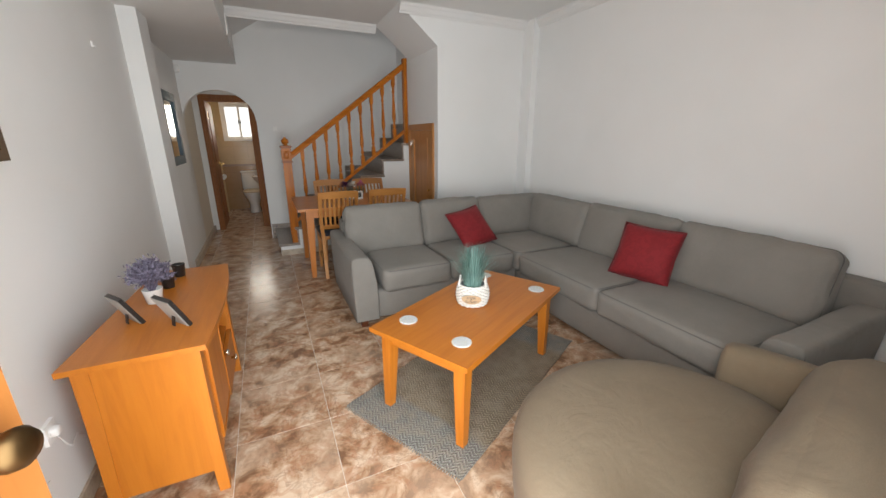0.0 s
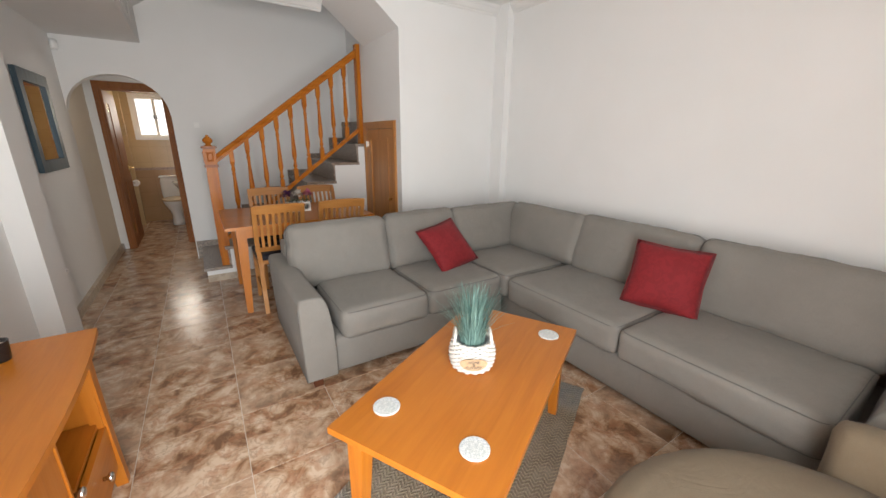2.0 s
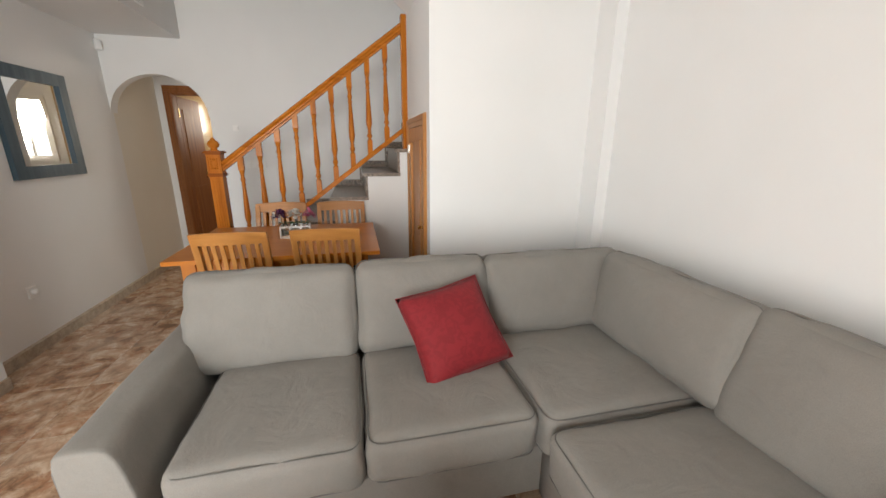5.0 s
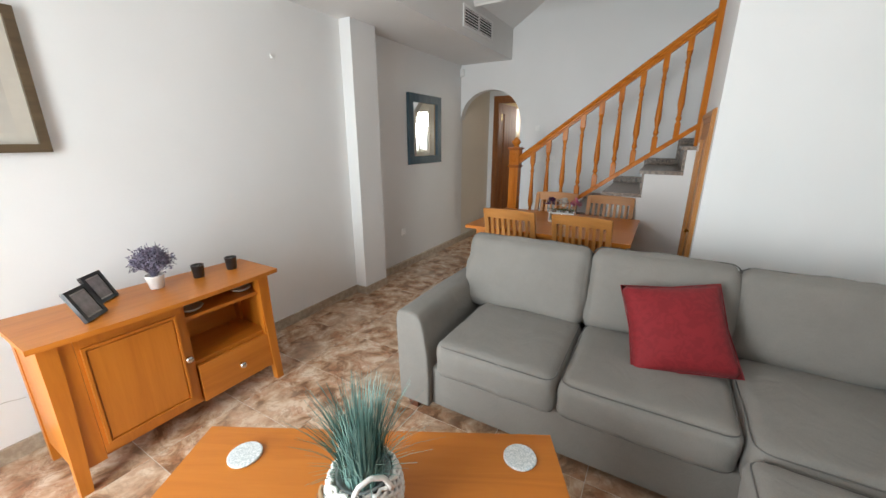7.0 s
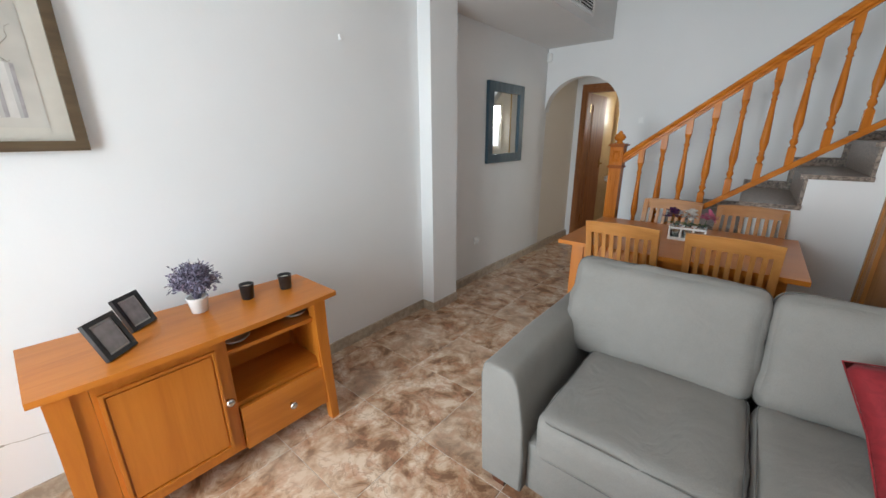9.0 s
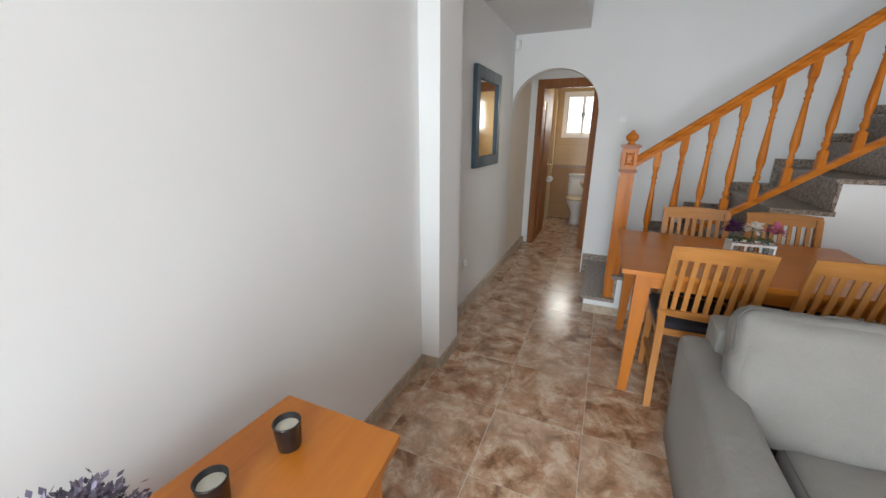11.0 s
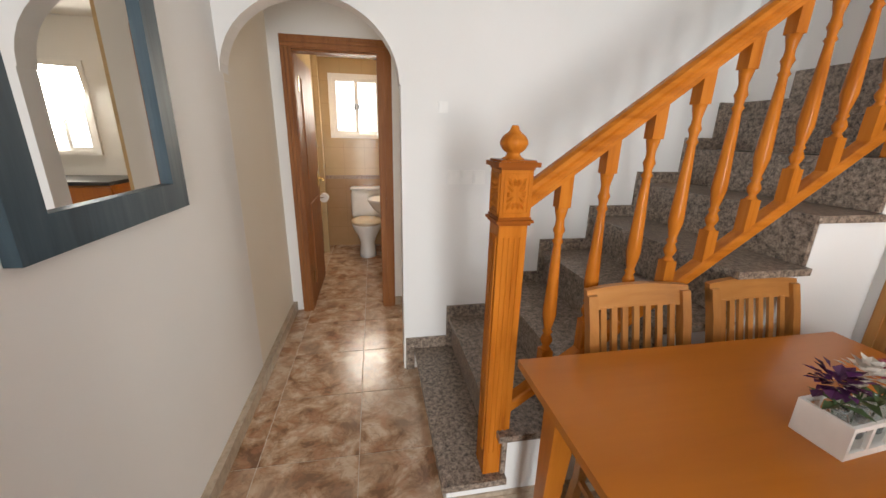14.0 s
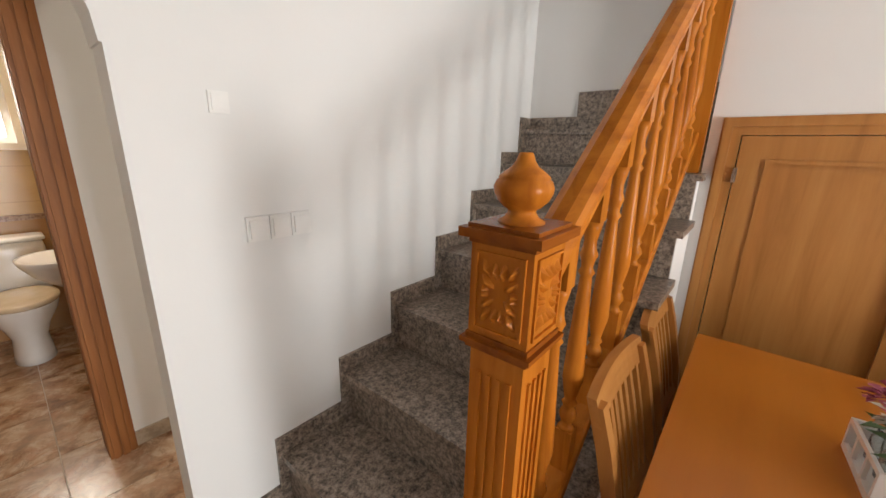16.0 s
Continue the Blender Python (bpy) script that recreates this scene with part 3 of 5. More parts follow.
lathe(bm, [(0.014, 0), (0.008, 0.006), (0.008, 0.018), (0.016, 0.024), (0.012, 0.034)], n=14)
bmesh.ops.transform(bm, matrix=pose(BX - 0.012, 5.17, 0.82, 0, -90, 0), verts=bm.verts)
part("knob", bm, BRASS, dl, "small brass knob", smooth=True)

# ---- stairs ----
RISER_X = [0.88, 1.090, 1.372, 1.655, 1.956, 2.238, 2.520, 2.71]
TREAD_Z = [0.146 + 0.2025 * k for k in range(8)]
stairs = tagged(thing("stairs", (0, 0, 0), "brown speckled granite stairs with white plastered side", "stairs"), kind="structure")
for k, (x, z) in enumerate(zip(RISER_X, TREAD_Z)):
    x1 = RISER_X[k + 1] if k < 7 else 2.80
    part("riser", boxes((x, x + 0.02, SY + 0.002, FY, z - 0.2 if k else 0.0, z - 0.028)), GRANITE if k else PAINT, stairs)
    part("tread", boxes((x - 0.022, x1 + 0.02, SY - 0.022, FY, z - 0.028, z)), GRANITE, stairs, bevel=0.006)
    zs = z + 0.068
    x0 = x - 0.035 if k else x - 0.075
    bm = boxes((x0, x1 - 0.035 + (0.0 if k < 7 else 0.035), FY - 0.014, FY, z, zs))
    if k:
        box(bm, x0, x + 0.01, FY - 0.0145, FY, z - 0.2025, z)
    else:
        box(bm, x0, x - 0.022, FY - 0.0145, FY, 0.0, z)
    part("skirting", bm, GRANITE, stairs)
    part("side_wall", boxes((x + 0.02, x1 + 0.02 if k < 7 else 2.8, SY, SY + 0.08, 0, z - 0.028)), PAINT, stairs, "white plastered stair side")
part("side_skirting", boxes((0.88, BX - 0.02, SY - 0.012, SY, 0, 0.05), (0.88, BX - 0.02, SY - 0.008, SY, 0.05, 0.068)), BASETILE, stairs, "beige tile skirting")
part("end_skirting", boxes((2.786, 2.80, SY, FY - 0.014, TREAD_Z[7], TREAD_Z[7] + 0.07), (2.786, 2.80, SY, FY - 0.3, TREAD_Z[7] + 0.07, TREAD_Z[7] + 0.2)), GRANITE, stairs)

# ---- balustrade ----
YB = 5.96
bal = thing("balustrade", (0, 0, 0), "varnished pine stair balustrade with turned balusters", "balustrade")


def rail_z(x):
    return 1.284 + 0.7475 * (x - 1.242)


def foot_z(x):
    return 0.452 + 0.745 * (x - 1.12)


def sloped_bar(bm, prof, x0, x1, line):
    extrude = [[bm.verts.new((x, YB + p, line(x) + q)) for p, q in prof] for x in (x0, x1)]
    bm.faces.new(extrude[0])
    bm.faces.new(extrude[1][::-1])
    n = len(prof)
    for i in range(n):
        bm.faces.new((extrude[0][i], extrude[1][i], extrude[1][(i + 1) % n], extrude[0][(i + 1) % n]))


bm = bmesh.new()
sloped_bar(bm, [(-0.024, -0.012), (-0.024, 0.004), (-0.034, 0.010), (-0.034, 0.022), (-0.029, 0.030), (-0.036, 0.044), (-0.030, 0.060), (-0.012, 0.070), (0.012, 0.070), (0.030, 0.060), (0.036, 0.044), (0.029, 0.030), (0.034, 0.022), (0.034, 0.010), (0.024, 0.004), (0.024, -0.012)], 1.118, 2.598, rail_z)
part("handrail", bm, STAIR_X, bal)
bm = bmesh.new()
sloped_bar(bm, [(-0.028, -0.045), (-0.028, -0.008), (-0.022, 0.0), (0.022, 0.0), (0.028, -0.008), (0.028, -0.045)], 1.12, 2.60, foot_z)
part("bottom_rail", bm, STAIR_X, bal)
for i in range(9):
    x = 1.252 + 0.1487 * i
    z0, z1 = foot_z(x) - 0.012, rail_z(x) - 0.004
    h = z1 - z0
    bm = bmesh.new()
    box(bm, x - 0.021, x + 0.021, YB - 0.021, YB + 0.021, z0 - 0.01, z0 + 0.115)
    box(bm, x - 0.021, x + 0.021, YB - 0.021, YB + 0.021, z1 - 0.10, z1 + 0.012)
    a, b = z0 + 0.115, z1 - 0.10
    L = b - a
    prof = [(0.021, 0), (0.016, 0.012), (0.011, 0.03), (0.017, 0.05), (0.021, 0.075), (0.017, 0.10), (0.012, 0.12), (0.018, 0.14), (0.012, 0.155), (0.016, 0.19), (0.0235, 0.27), (0.022, 0.36), (0.016, 0.62), (0.013, 0.74), (0.012, 0.76), (0.018, 0.78), (0.012, 0.80), (0.014, 0.83), (0.019, 0.855), (0.014, 0.885), (0.013, 0.92), (0.018, 0.965), (0.021, 1.0)]
    lathe(bm, [(r * 1.06, a + t * L) for r, t in prof], x, YB, 14)
    for f in list(bm.faces)[12:]:
        f.smooth = len(f.verts) == 4
    part("baluster", bm, STAIR_Z, bal, smooth=False)
part("end_post", boxes((2.575, 2.618, YB - 0.052, YB + 0.03, 1.362, 2.40)), STAIR_Z, bal, bevel=0.004)
# newel post
NX, NYY, NW = 1.07, YB, 0.047
newel = part("newel_post", boxes((NX - NW, NX + NW, NYY - NW, NYY + NW, 0.146, 1.15)), STAIR_Z, bal, bevel=0.005)
for s in (-0.03, -0.012, 0.006, 0.024):
    part("flute", boxes((NX + s, NX + s + 0.007, NYY - NW - 0.004, NYY - NW + 0.002, 0.25, 1.10)), STAIR_Z, newel, bevel=0.0015)
    part("flute", boxes((NX - NW - 0.004, NX - NW + 0.002, NYY + s, NYY + s + 0.007, 0.25, 1.10)), STAIR_Z, newel, bevel=0.0015)
part("carved_block", boxes((NX - 0.051, NX + 0.051, NYY - 0.051, NYY + 0.051, 1.165, 1.312)), STAIR_Z, newel, bevel=0.003)


def carving(face):
    bm = bmesh.new()
    for sx in (-1, 1):
        for sz in (-1, 1):
            for dx, dz, ln in ((0.008, 0.046, 0.022), (0.027, 0.048, 0.026), (0.024, 0.022, 0.024), (0.030, 0.005, 0.012)):
                c = Vector((sx * dx, 0, sz * dz * 0.95))
                ang = math.atan2(c.z, c.x)
                ring = []
                for j in range(8):
                    t = 2 * math.pi * j / 8
                    u, v = ln * 0.62 * math.cos(t), 0.0062 * math.sin(t)
                    ring.append(bm.verts.new((c.x * 0.8 + u * math.cos(ang) - v * math.sin(ang), 0, c.z * 0.8 + u * math.sin(ang) + v * math.cos(ang))))
                top = bm.verts.new((c.x * 0.8, -0.010, c.z * 0.8))
                for j in range(8):
                    bm.faces.new((ring[j], ring[(j + 1) % 8], top))
    box(bm, -0.037, 0.037, -0.004, 0.0, 0.058, 0.062)
    box(bm, -0.037, 0.037, -0.004, 0.0, -0.062, -0.058)
    box(bm, -0.041, -0.037, -0.004, 0.0, -0.062, 0.062)
    box(bm, 0.037, 0.041, -0.004, 0.0, -0.062, 0.062)
    m = pose(NX, NYY - 0.051, 1.2385) if face == "front" else pose(NX - 0.051, NYY, 1.2385, 0, 0, -90)
    bmesh.ops.transform(bm, matrix=m, verts=bm.verts)
    part("carved_flower", bm, STAIR_Z, newel, "carved leaf relief")


carving("front")
carving("side")
for rows in (((0.054, 1.140, 1.149), (0.061, 1.149, 1.157), (0.054, 1.157, 1.166)), ((0.054, 1.311, 1.320), (0.066, 1.320, 1.334), (0.056, 1.334, 1.340))):
    bm = bmesh.new()
    for s, z0, z1 in rows:
        box(bm, NX - s, NX + s, NYY - s, NYY + s, z0, z1)
    part("moulding", bm, TRIMWOOD, newel, "dark red moulded collar", bevel=0.002)
bm = bmesh.new()
lathe(bm, [(0.036, 1.338), (0.034, 1.343), (0.025, 1.348), (0.021, 1.355), (0.021, 1.359), (0.028, 1.363), (0.037, 1.372), (0.043, 1.384), (0.0435, 1.392), (0.040, 1.401), (0.0365, 1.4035), (0.0375, 1.406), (0.030, 1.413), (0.020, 1.420), (0.014, 1.428), (0.0115, 1.436), (0.009, 1.440)], NX, NYY, 24)
part("finial", bm, STAIR_Z, newel, "turned ball finial", smooth=True)

# ---- soft shapes ----
def soft_box(bm, size, r, puff=(0, 0, 0), n=9, m=None, wrinkle=0.0, seed=0.0):
    """A stuffed block: a box with rounded edges whose faces swell by the shares in puff."""
    hx, hy, hz = (s / 2 for s in size)
    r = min(r, hx * 0.98, hy * 0.98, hz * 0.98)
    ts = [math.sin(math.pi / 2 * (2 * i / n - 1)) for i in range(n + 1)]
    start = len(bm.verts)
    made = []
    for ax in range(3):
        for sgn in (-1, 1):
            grid = []
            for a in ts:
                row = []
                for b in ts:
                    q = [0, 0, 0]
                    q[ax], q[(ax + 1) % 3], q[(ax + 2) % 3] = sgn, a, b
                    base = Vector((q[0] * hx, q[1] * hy, q[2] * hz))
                    inn = Vector((max(-hx + r, min(hx - r, base.x)), max(-hy + r, min(hy - r, base.y)), max(-hz + r, min(hz - r, base.z))))
                    d = base - inn
                    p = inn + (d.normalized() * r if d.length > 1e-9 else d)
                    u, v, w = q
                    p.x *= 1 + puff[0] * (1 - v * v) * (1 - w * w)
                    p.y *= 1 + puff[1] * (1 - u * u) * (1 - w * w)
                    p.z *= 1 + puff[2] * (1 - u * u) * (1 - v * v)
                    if wrinkle:
                        p += p.normalized() * wrinkle * noise.noise(Vector((p.x * 7 + seed, p.y * 7, p.z * 7)))
                        p += p.normalized() * wrinkle * 0.6 * noise.noise(Vector((p.x * 19 + seed, p.y * 19, p.z * 19)))
                    vert = bm.verts.new(p)
                    row.append(vert)
                    made.append(vert)
                grid.append(row)
            for i in range(n):
                for j in range(n):
                    bm.faces.new((grid[i][j], grid[i + 1][j], grid[i + 1][j + 1], grid[i][j + 1]))
    if m is not None:
        bmesh.ops.transform(bm, matrix=m, verts=made)
    bmesh.ops.remove_doubles(bm, verts=made, dist=0.0004)
    return start


def soft(size, r, puff=(0, 0, 0), n=9, m=None, wrinkle=0.0, seed=0.0):
    bm = bmesh.new()
    soft_box(bm, size, r, puff, n, m, wrinkle, seed)
    return bm


def seam(size, r, z, m, radius=0.0026):
    """A piping cord round a block at the height z."""
    hx, hy = size[0] / 2 + 0.001, size[1] / 2 + 0.001
    r = min(r, hx * 0.9, hy * 0.9)
    path = []
    for cx, cy, a0 in ((hx - r, hy - r, 0), (-hx + r, hy - r, 90), (-hx + r, -hy + r, 180), (hx - r, -hy + r, 270)):
        for k in range(5):
            a = radians(a0 + 22.5 * k)
            path.append(m @ Vector((cx + r * math.cos(a), cy + r * math.sin(a), z)))
    path.append(path[0])
    bm = bmesh.new()
    tube(bm, path, radius, 6)
    return bm


def tapered_leg(bm, x, y, z0, z1, top, foot, sx=1, sy=1, out=0.0):
    """A square leg that narrows from its inner sides."""
    def ring(z, w, o):
        xs = sorted((x + sx * o, x + sx * (o - w)))
        ys = sorted((y + sy * o, y + sy * (o - w)))
        return [bm.verts.new(p) for p in ((xs[0], ys[0], z), (xs[1], ys[0], z), (xs[1], ys[1], z), (xs[0], ys[1], z))]
    h = z1 - z0
    rs = [ring(z0, foot, out), ring(z0 + h * 0.35, foot + (top - foot) * 0.4, out * 0.35), ring(z0 + h * 0.75, top * 0.97, 0), ring(z1, top, 0)]
    for a, b in zip(rs, rs[1:]):
        for k in range(4):
            bm.faces.new((a[k], a[(k + 1) % 4], b[(k + 1) % 4], b[k]))
    bm.faces.new(rs[0][::-1])
    bm.faces.new(rs[-1])


# ---- corner sofa ----
FOOTWOOD = wood("dark_red_foot_wood", (0.07, 0.02, 0.008), (0.10, 0.03, 0.012), (0.13, 0.04, 0.016), "z")
sofa = thing("corner_sofa", (0, 0, 0), "large grey woven fabric corner sofa on short wooden feet", "sofa")
PIPE = fabric("dark_grey_piping", (0.125, 0.117, 0.105), (0.15, 0.14, 0.128))


def seat_cushion(x0, x1, y0, y1, seed):
    size = (x1 - x0, y1 - y0, 0.19)
    m = pose((x0 + x1) / 2, (y0 + y1) / 2, 0.365)
    c = part("seat_cushion", soft(size, 0.05, (0.012, 0.012, 0.18), 22, m, 0.009, seed), GREY, sofa, smooth=True)
    part("piping", seam((size[0] - 0.022, size[1] - 0.022, 0), 0.05, 0.081, m), PIPE, c, "dark seam piping", smooth=True)
    part("piping", seam((size[0] - 0.016, size[1] - 0.016, 0), 0.05, -0.072, m), PIPE, c, "dark seam piping", smooth=True)


def back_cushion(w, h, place, turn, lean, seed):
    m = pose(*place, 0, 0, turn) @ pose(0, 0, 0, -lean, 0, 0)
    c = part("back_cushion", soft((w, 0.20, h), 0.06, (0.015, 0.34, 0.03), 26, m, 0.011, seed), GREY, sofa, smooth=True)
    ring = m @ pose(0, -0.035, 0, 90, 0, 0)
    part("piping", seam((w + 0.004, h + 0.004, 0), 0.055, 0.0, ring), PIPE, c, "dark seam piping", smooth=True)


# base along the closet and base along the east wall
part("base", soft((2.28, 0.88, 0.24), 0.03, (0, 0, 0), 6, pose(2.58, 4.07, 0.165)), GREY, sofa, smooth=True)
part("base", soft((0.93, 2.02, 0.24), 0.03, (0, 0, 0), 6, pose(3.255, 2.62, 0.166)), GREY, sofa, smooth=True)
part("back_frame", soft((2.33, 0.17, 0.66), 0.02, (0, 0, 0), 8, pose(2.57, 4.53, 0.358)), GREY, sofa, smooth=True)
part("back_frame", soft((0.14, 2.86, 0.67), 0.025, (0, 0, 0), 8, pose(3.70, 3.02, 0.370)), GREY, sofa, smooth=True)
seat_cushion(1.545, 2.135, 3.575, 4.20, 1)
seat_cushion(2.14, 2.765, 3.58, 4.20, 2)
seat_cushion(2.77, 3.50, 3.55, 4.22, 3)
seat_cushion(2.745, 3.48, 2.645, 3.525, 4)
seat_cushion(2.745, 3.48, 1.79, 2.64, 5)
back_cushion(0.72, 0.44, (1.765, 4.28, 0.625), 0, 17, 6)
back_cushion(0.65, 0.44, (2.455, 4.29, 0.63), 0, 18, 7)
back_cushion(0.80, 0.42, (3.17, 4.30, 0.63), 0, 17, 8)
back_cushion(0.80, 0.42, (3.48, 3.84, 0.645), -90, 13, 9)
back_cushion(0.86, 0.45, (3.50, 3.05, 0.638), -90, 15, 10)
back_cushion(0.86, 0.45, (3.50, 2.19, 0.638), -90, 15, 11)


def sofa_arm(m, length, side):
    """A boxy arm, upright outside, its inner face leaning out towards a narrower top."""
    bm = bmesh.new()
    prof = [(0.086, 0.06), (0.088, 0.22), (0.078, 0.36), (0.058, 0.475), (0.044, 0.530), (0.026, 0.558), (0.002, 0.568), (-0.060, 0.571), (-0.090, 0.567), (-0.104, 0.556), (-0.109, 0.530), (-0.102, 0.30), (-0.092, 0.06)]
    prof = [(p * side, z) for p, z in prof]
    ends = [(0.0, 0.90), (0.0015, 0.955), (0.008, 0.985), (0.022, 1.0)]
    steps = ends + [(0.1 + 0.8 * i / 8, 1.0) for i in range(9)] + [(1 - t, f) for t, f in ends[::-1]]
    rows = []
    for t, f in steps:
        drop = 0.012 + 0.008 * t
        sag = 0.004 * math.sin(9 * t + side)
        rows.append([bm.verts.new((p * f + sag * (z > 0.3), t * length, 0.31 + (z - 0.31) * (0.5 + 0.5 * f) + (drop if z > 0.4 else 0))) for p, z in prof])
    for a, b in zip(rows, rows[1:]):
        for k in range(len(prof)):
            bm.faces.new((a[k], a[(k + 1) % len(prof)], b[(k + 1) % len(prof)], b[k]))
    bm.faces.new(rows[0][::-1])
    bm.faces.new(rows[-1])
    bmesh.ops.transform(bm, matrix=m, verts=bm.verts)
    a = part("arm", bm, GREY, sofa, smooth=True)
    bm = bmesh.new()
    tube(bm, [m @ Vector((p * 0.985, 0.010, 0.31 + (z - 0.31) * 0.99 - (0.008 if z > 0.4 else 0))) for p, z in prof[:-1]], 0.0028, 6)
    part("piping", bm, PIPE, a, "dark seam piping", smooth=True)


sofa_arm(pose(1.415, 3.59, 0), 0.975, 1)
sofa_arm(pose(2.80, 1.68, 0, 0, 0, -90), 0.90, -1)
for x, y in ((1.385, 3.645), (1.40, 4.46), (2.86, 1.645), (3.62, 1.645), (3.62, 4.46), (2.86, 3.74)):
    bm = bmesh.new()
    tapered_leg(bm, x + 0.03, y + 0.03, 0.0, 0.075, 0.062, 0.050)
    part("foot", bm, FOOTWOOD, sofa, "short dark wooden foot", bevel=0.003)


# ---- loose cushions ----
def pillow(place, turn, lean, roll, size, label, cloth):
    p = thing("throw_cushion", place, label, "cushion", "red cushions on the sofa", turn)
    bm = bmesh.new()
    n = 16
    half = size / 2
    grids = []
    for s in (-1, 1):
        g = []
        for i in range(n + 1):
            row = []
            for j in range(n + 1):
                u, v = 2 * i / n - 1, 2 * j / n - 1
                x = half * u * (1 - 0.07 * (1 - v * v))
                z = half * v * (1 - 0.07 * (1 - u * u))
                t = 0.075 * max(0.0, (1 - abs(u) ** 2.6) * (1 - abs(v) ** 2.6)) ** 0.62
                t += 0.004 * noise.noise(Vector((u * 3, v * 3, s + turn))) * (1 - u * u) * (1 - v * v)
                row.append(bm.verts.new((x, s * t, z)))
            g.append(row)
        grids.append(g)
    for g in grids:
        for i in range(n):
            for j in range(n):
                bm.faces.new((g[i][j], g[i + 1][j], g[i + 1][j + 1], g[i][j + 1]))
    bmesh.ops.remove_doubles(bm, verts=bm.verts, dist=0.0004)
    m = pose(0, 0, 0, -lean, 0, 0) @ pose(0, 0, 0, 0, roll, 0)
    bmesh.ops.transform(bm, matrix=m, verts=bm.verts)
    part("cover", bm, cloth, p, smooth=True)
    edge = [(-half, -half), (0, -half * 0.93), (half, -half), (half * 0.93, 0), (half, half), (0, half * 0.93), (-half, half), (-half * 0.93, 0), (-half, -half)]
    bm = bmesh.new()
    tube(bm, [m @ Vector((x, 0, z)) for x, z in edge], 0.003, 6)
    part("piping", bm, cloth, p, smooth=True)


pillow((2.545, 4.00, 0.617), 9, 42, -9, 0.41, "crimson square cushion propped on the grey sofa back", DAMASK)
pillow((3.225, 2.668, 0.64), -72, 27, 2, 0.41, "crimson damask-patterned cushion leaning on the long seat", DAMASK)


# ---- armchair ----
chair = thing("armchair", (2.08, 1.50, 0), "round-fronted beige fabric armchair facing the room", "armchair", turn=12)
bm = bmesh.new()
rings = []
for r, z in ((0.46, 0.03), (0.52, 0.06), (0.535, 0.20), (0.545, 0.33), (0.54, 0.38), (0.515, 0.415), (0.46, 0.436), (0.36, 0.448), (0.18, 0.454), (0.02, 0.456)):
    ring = []
    for i in range(40):
        a = 2 * math.pi * i / 40
        ring.append(bm.verts.new((-0.055 + r * 1.06 * math.cos(a), 0.085 + r * (1.02 if math.sin(a) > 0 else 0.8) * math.sin(a), z)))
    rings.append(ring)
for a, b in zip(rings, rings[1:]):
    for i in range(40):
        bm.faces.new((a[i], a[(i + 1) % 40], b[(i + 1) % 40], b[i]))
bm.faces.new(rings[0][::-1])
bm.faces.new(rings[-1])
part("seat", bm, BEIGE, chair, smooth=True)
for s, x, y in ((-1, -0.56, -0.25), (1, 0.585, -0.13)):
    part("arm", soft((0.15, 0.60, 0.54), 0.06, (0.05, 0, 0.02), 9, pose(x, y, 0.30, 0, s * 3, s * 4), 0.004, s), BEIGE, chair, smooth=True)
part("back_frame", soft((1.22, 0.18, 0.62), 0.08, (0, 0.1, 0.03), 9, pose(0, -0.44, 0.35, 8, 0, 0)), BEIGE, chair, smooth=True)
part("back_cushion", soft((1.0, 0.24, 0.34), 0.10, (0.02, 0.22, 0.05), 16, pose(0.04, -0.25, 0.56, 16, 0, 0), 0.034, 4.0), BEIGE, chair, smooth=True)
for s in (-0.4, 0.4):
    for t in (-0.3, 0.3):
        bm = bmesh.new()
        lathe(bm, [(0.02, 0), (0.025, 0.035)], s, t, 10)
        part("foot", bm, BLACK, chair, "small dark foot")


# ---- rug and coffee table ----
rug = thing("rug", (1.893, 2.765, 0), "grey and beige zigzag woven rug on the tiles", "rug", turn=28)
bm = bmesh.new()
n1, n2 = 40, 22
g = [[[bm.verts.new((-0.72 + 1.44 * i / n1, -0.385 + 0.77 * j / n2 + 0.006 * noise.noise(Vector((i * 0.3, j, 2))), z + 0.0025 * noise.noise(Vector((i * 0.25, j * 0.25, 0))))) for j in range(n2 + 1)] for i in range(n1 + 1)] for z in (0.003, 0.012)]
for i in range(n1):
    for j in range(n2):
        bm.faces.new((g[1][i][j], g[1][i + 1][j], g[1][i + 1][j + 1], g[1][i][j + 1]))
for i in range(n1):
    for j in (0, n2):
        bm.faces.new((g[0][i][j], g[0][i + 1][j], g[1][i + 1][j], g[1][i][j]))
for j in range(n2):
    for i in (0, n1):
        bm.faces.new((g[0][i][j], g[0][i][j + 1], g[1][i][j + 1], g[1][i][j]))
part("weave", bm, RUG, rug)
for s in (-1, 1):
    bm = bmesh.new()
    for j in range(60):
        y = -0.38 + 0.76 * j / 59
        tube(bm, [(s * 0.718, y, 0.008), (s * (0.732 + 0.006 * random.random()), y + 0.004 * (random.random() - 0.5), 0.005)], 0.003, 5)
    part("fringe", bm, RUG, rug)

CT_TURN = 28.3
ct = thing("coffee_table", (1.85, 2.705, 0), "honey pine coffee table with tapered legs on the rug", "coffee table", turn=CT_TURN)
part("tabletop", boxes((-0.56, 0.56, -0.303, 0.303, 0.470, 0.495)), HONEY_X, ct, bevel=0.007)
part("apron", boxes((-0.46, 0.46, -0.255, -0.235, 0.40, 0.470)), HONEY_X, ct)
part("apron", boxes((-0.46, 0.46, 0.235, 0.255, 0.40, 0.470)), HONEY_X, ct)
part("apron", boxes((-0.50, -0.48, -0.22, 0.22, 0.40, 0.470)), HONEY_Y, ct)
part("apron", boxes((0.48, 0.50, -0.22, 0.22, 0.40, 0.470)), HONEY_Y, ct)


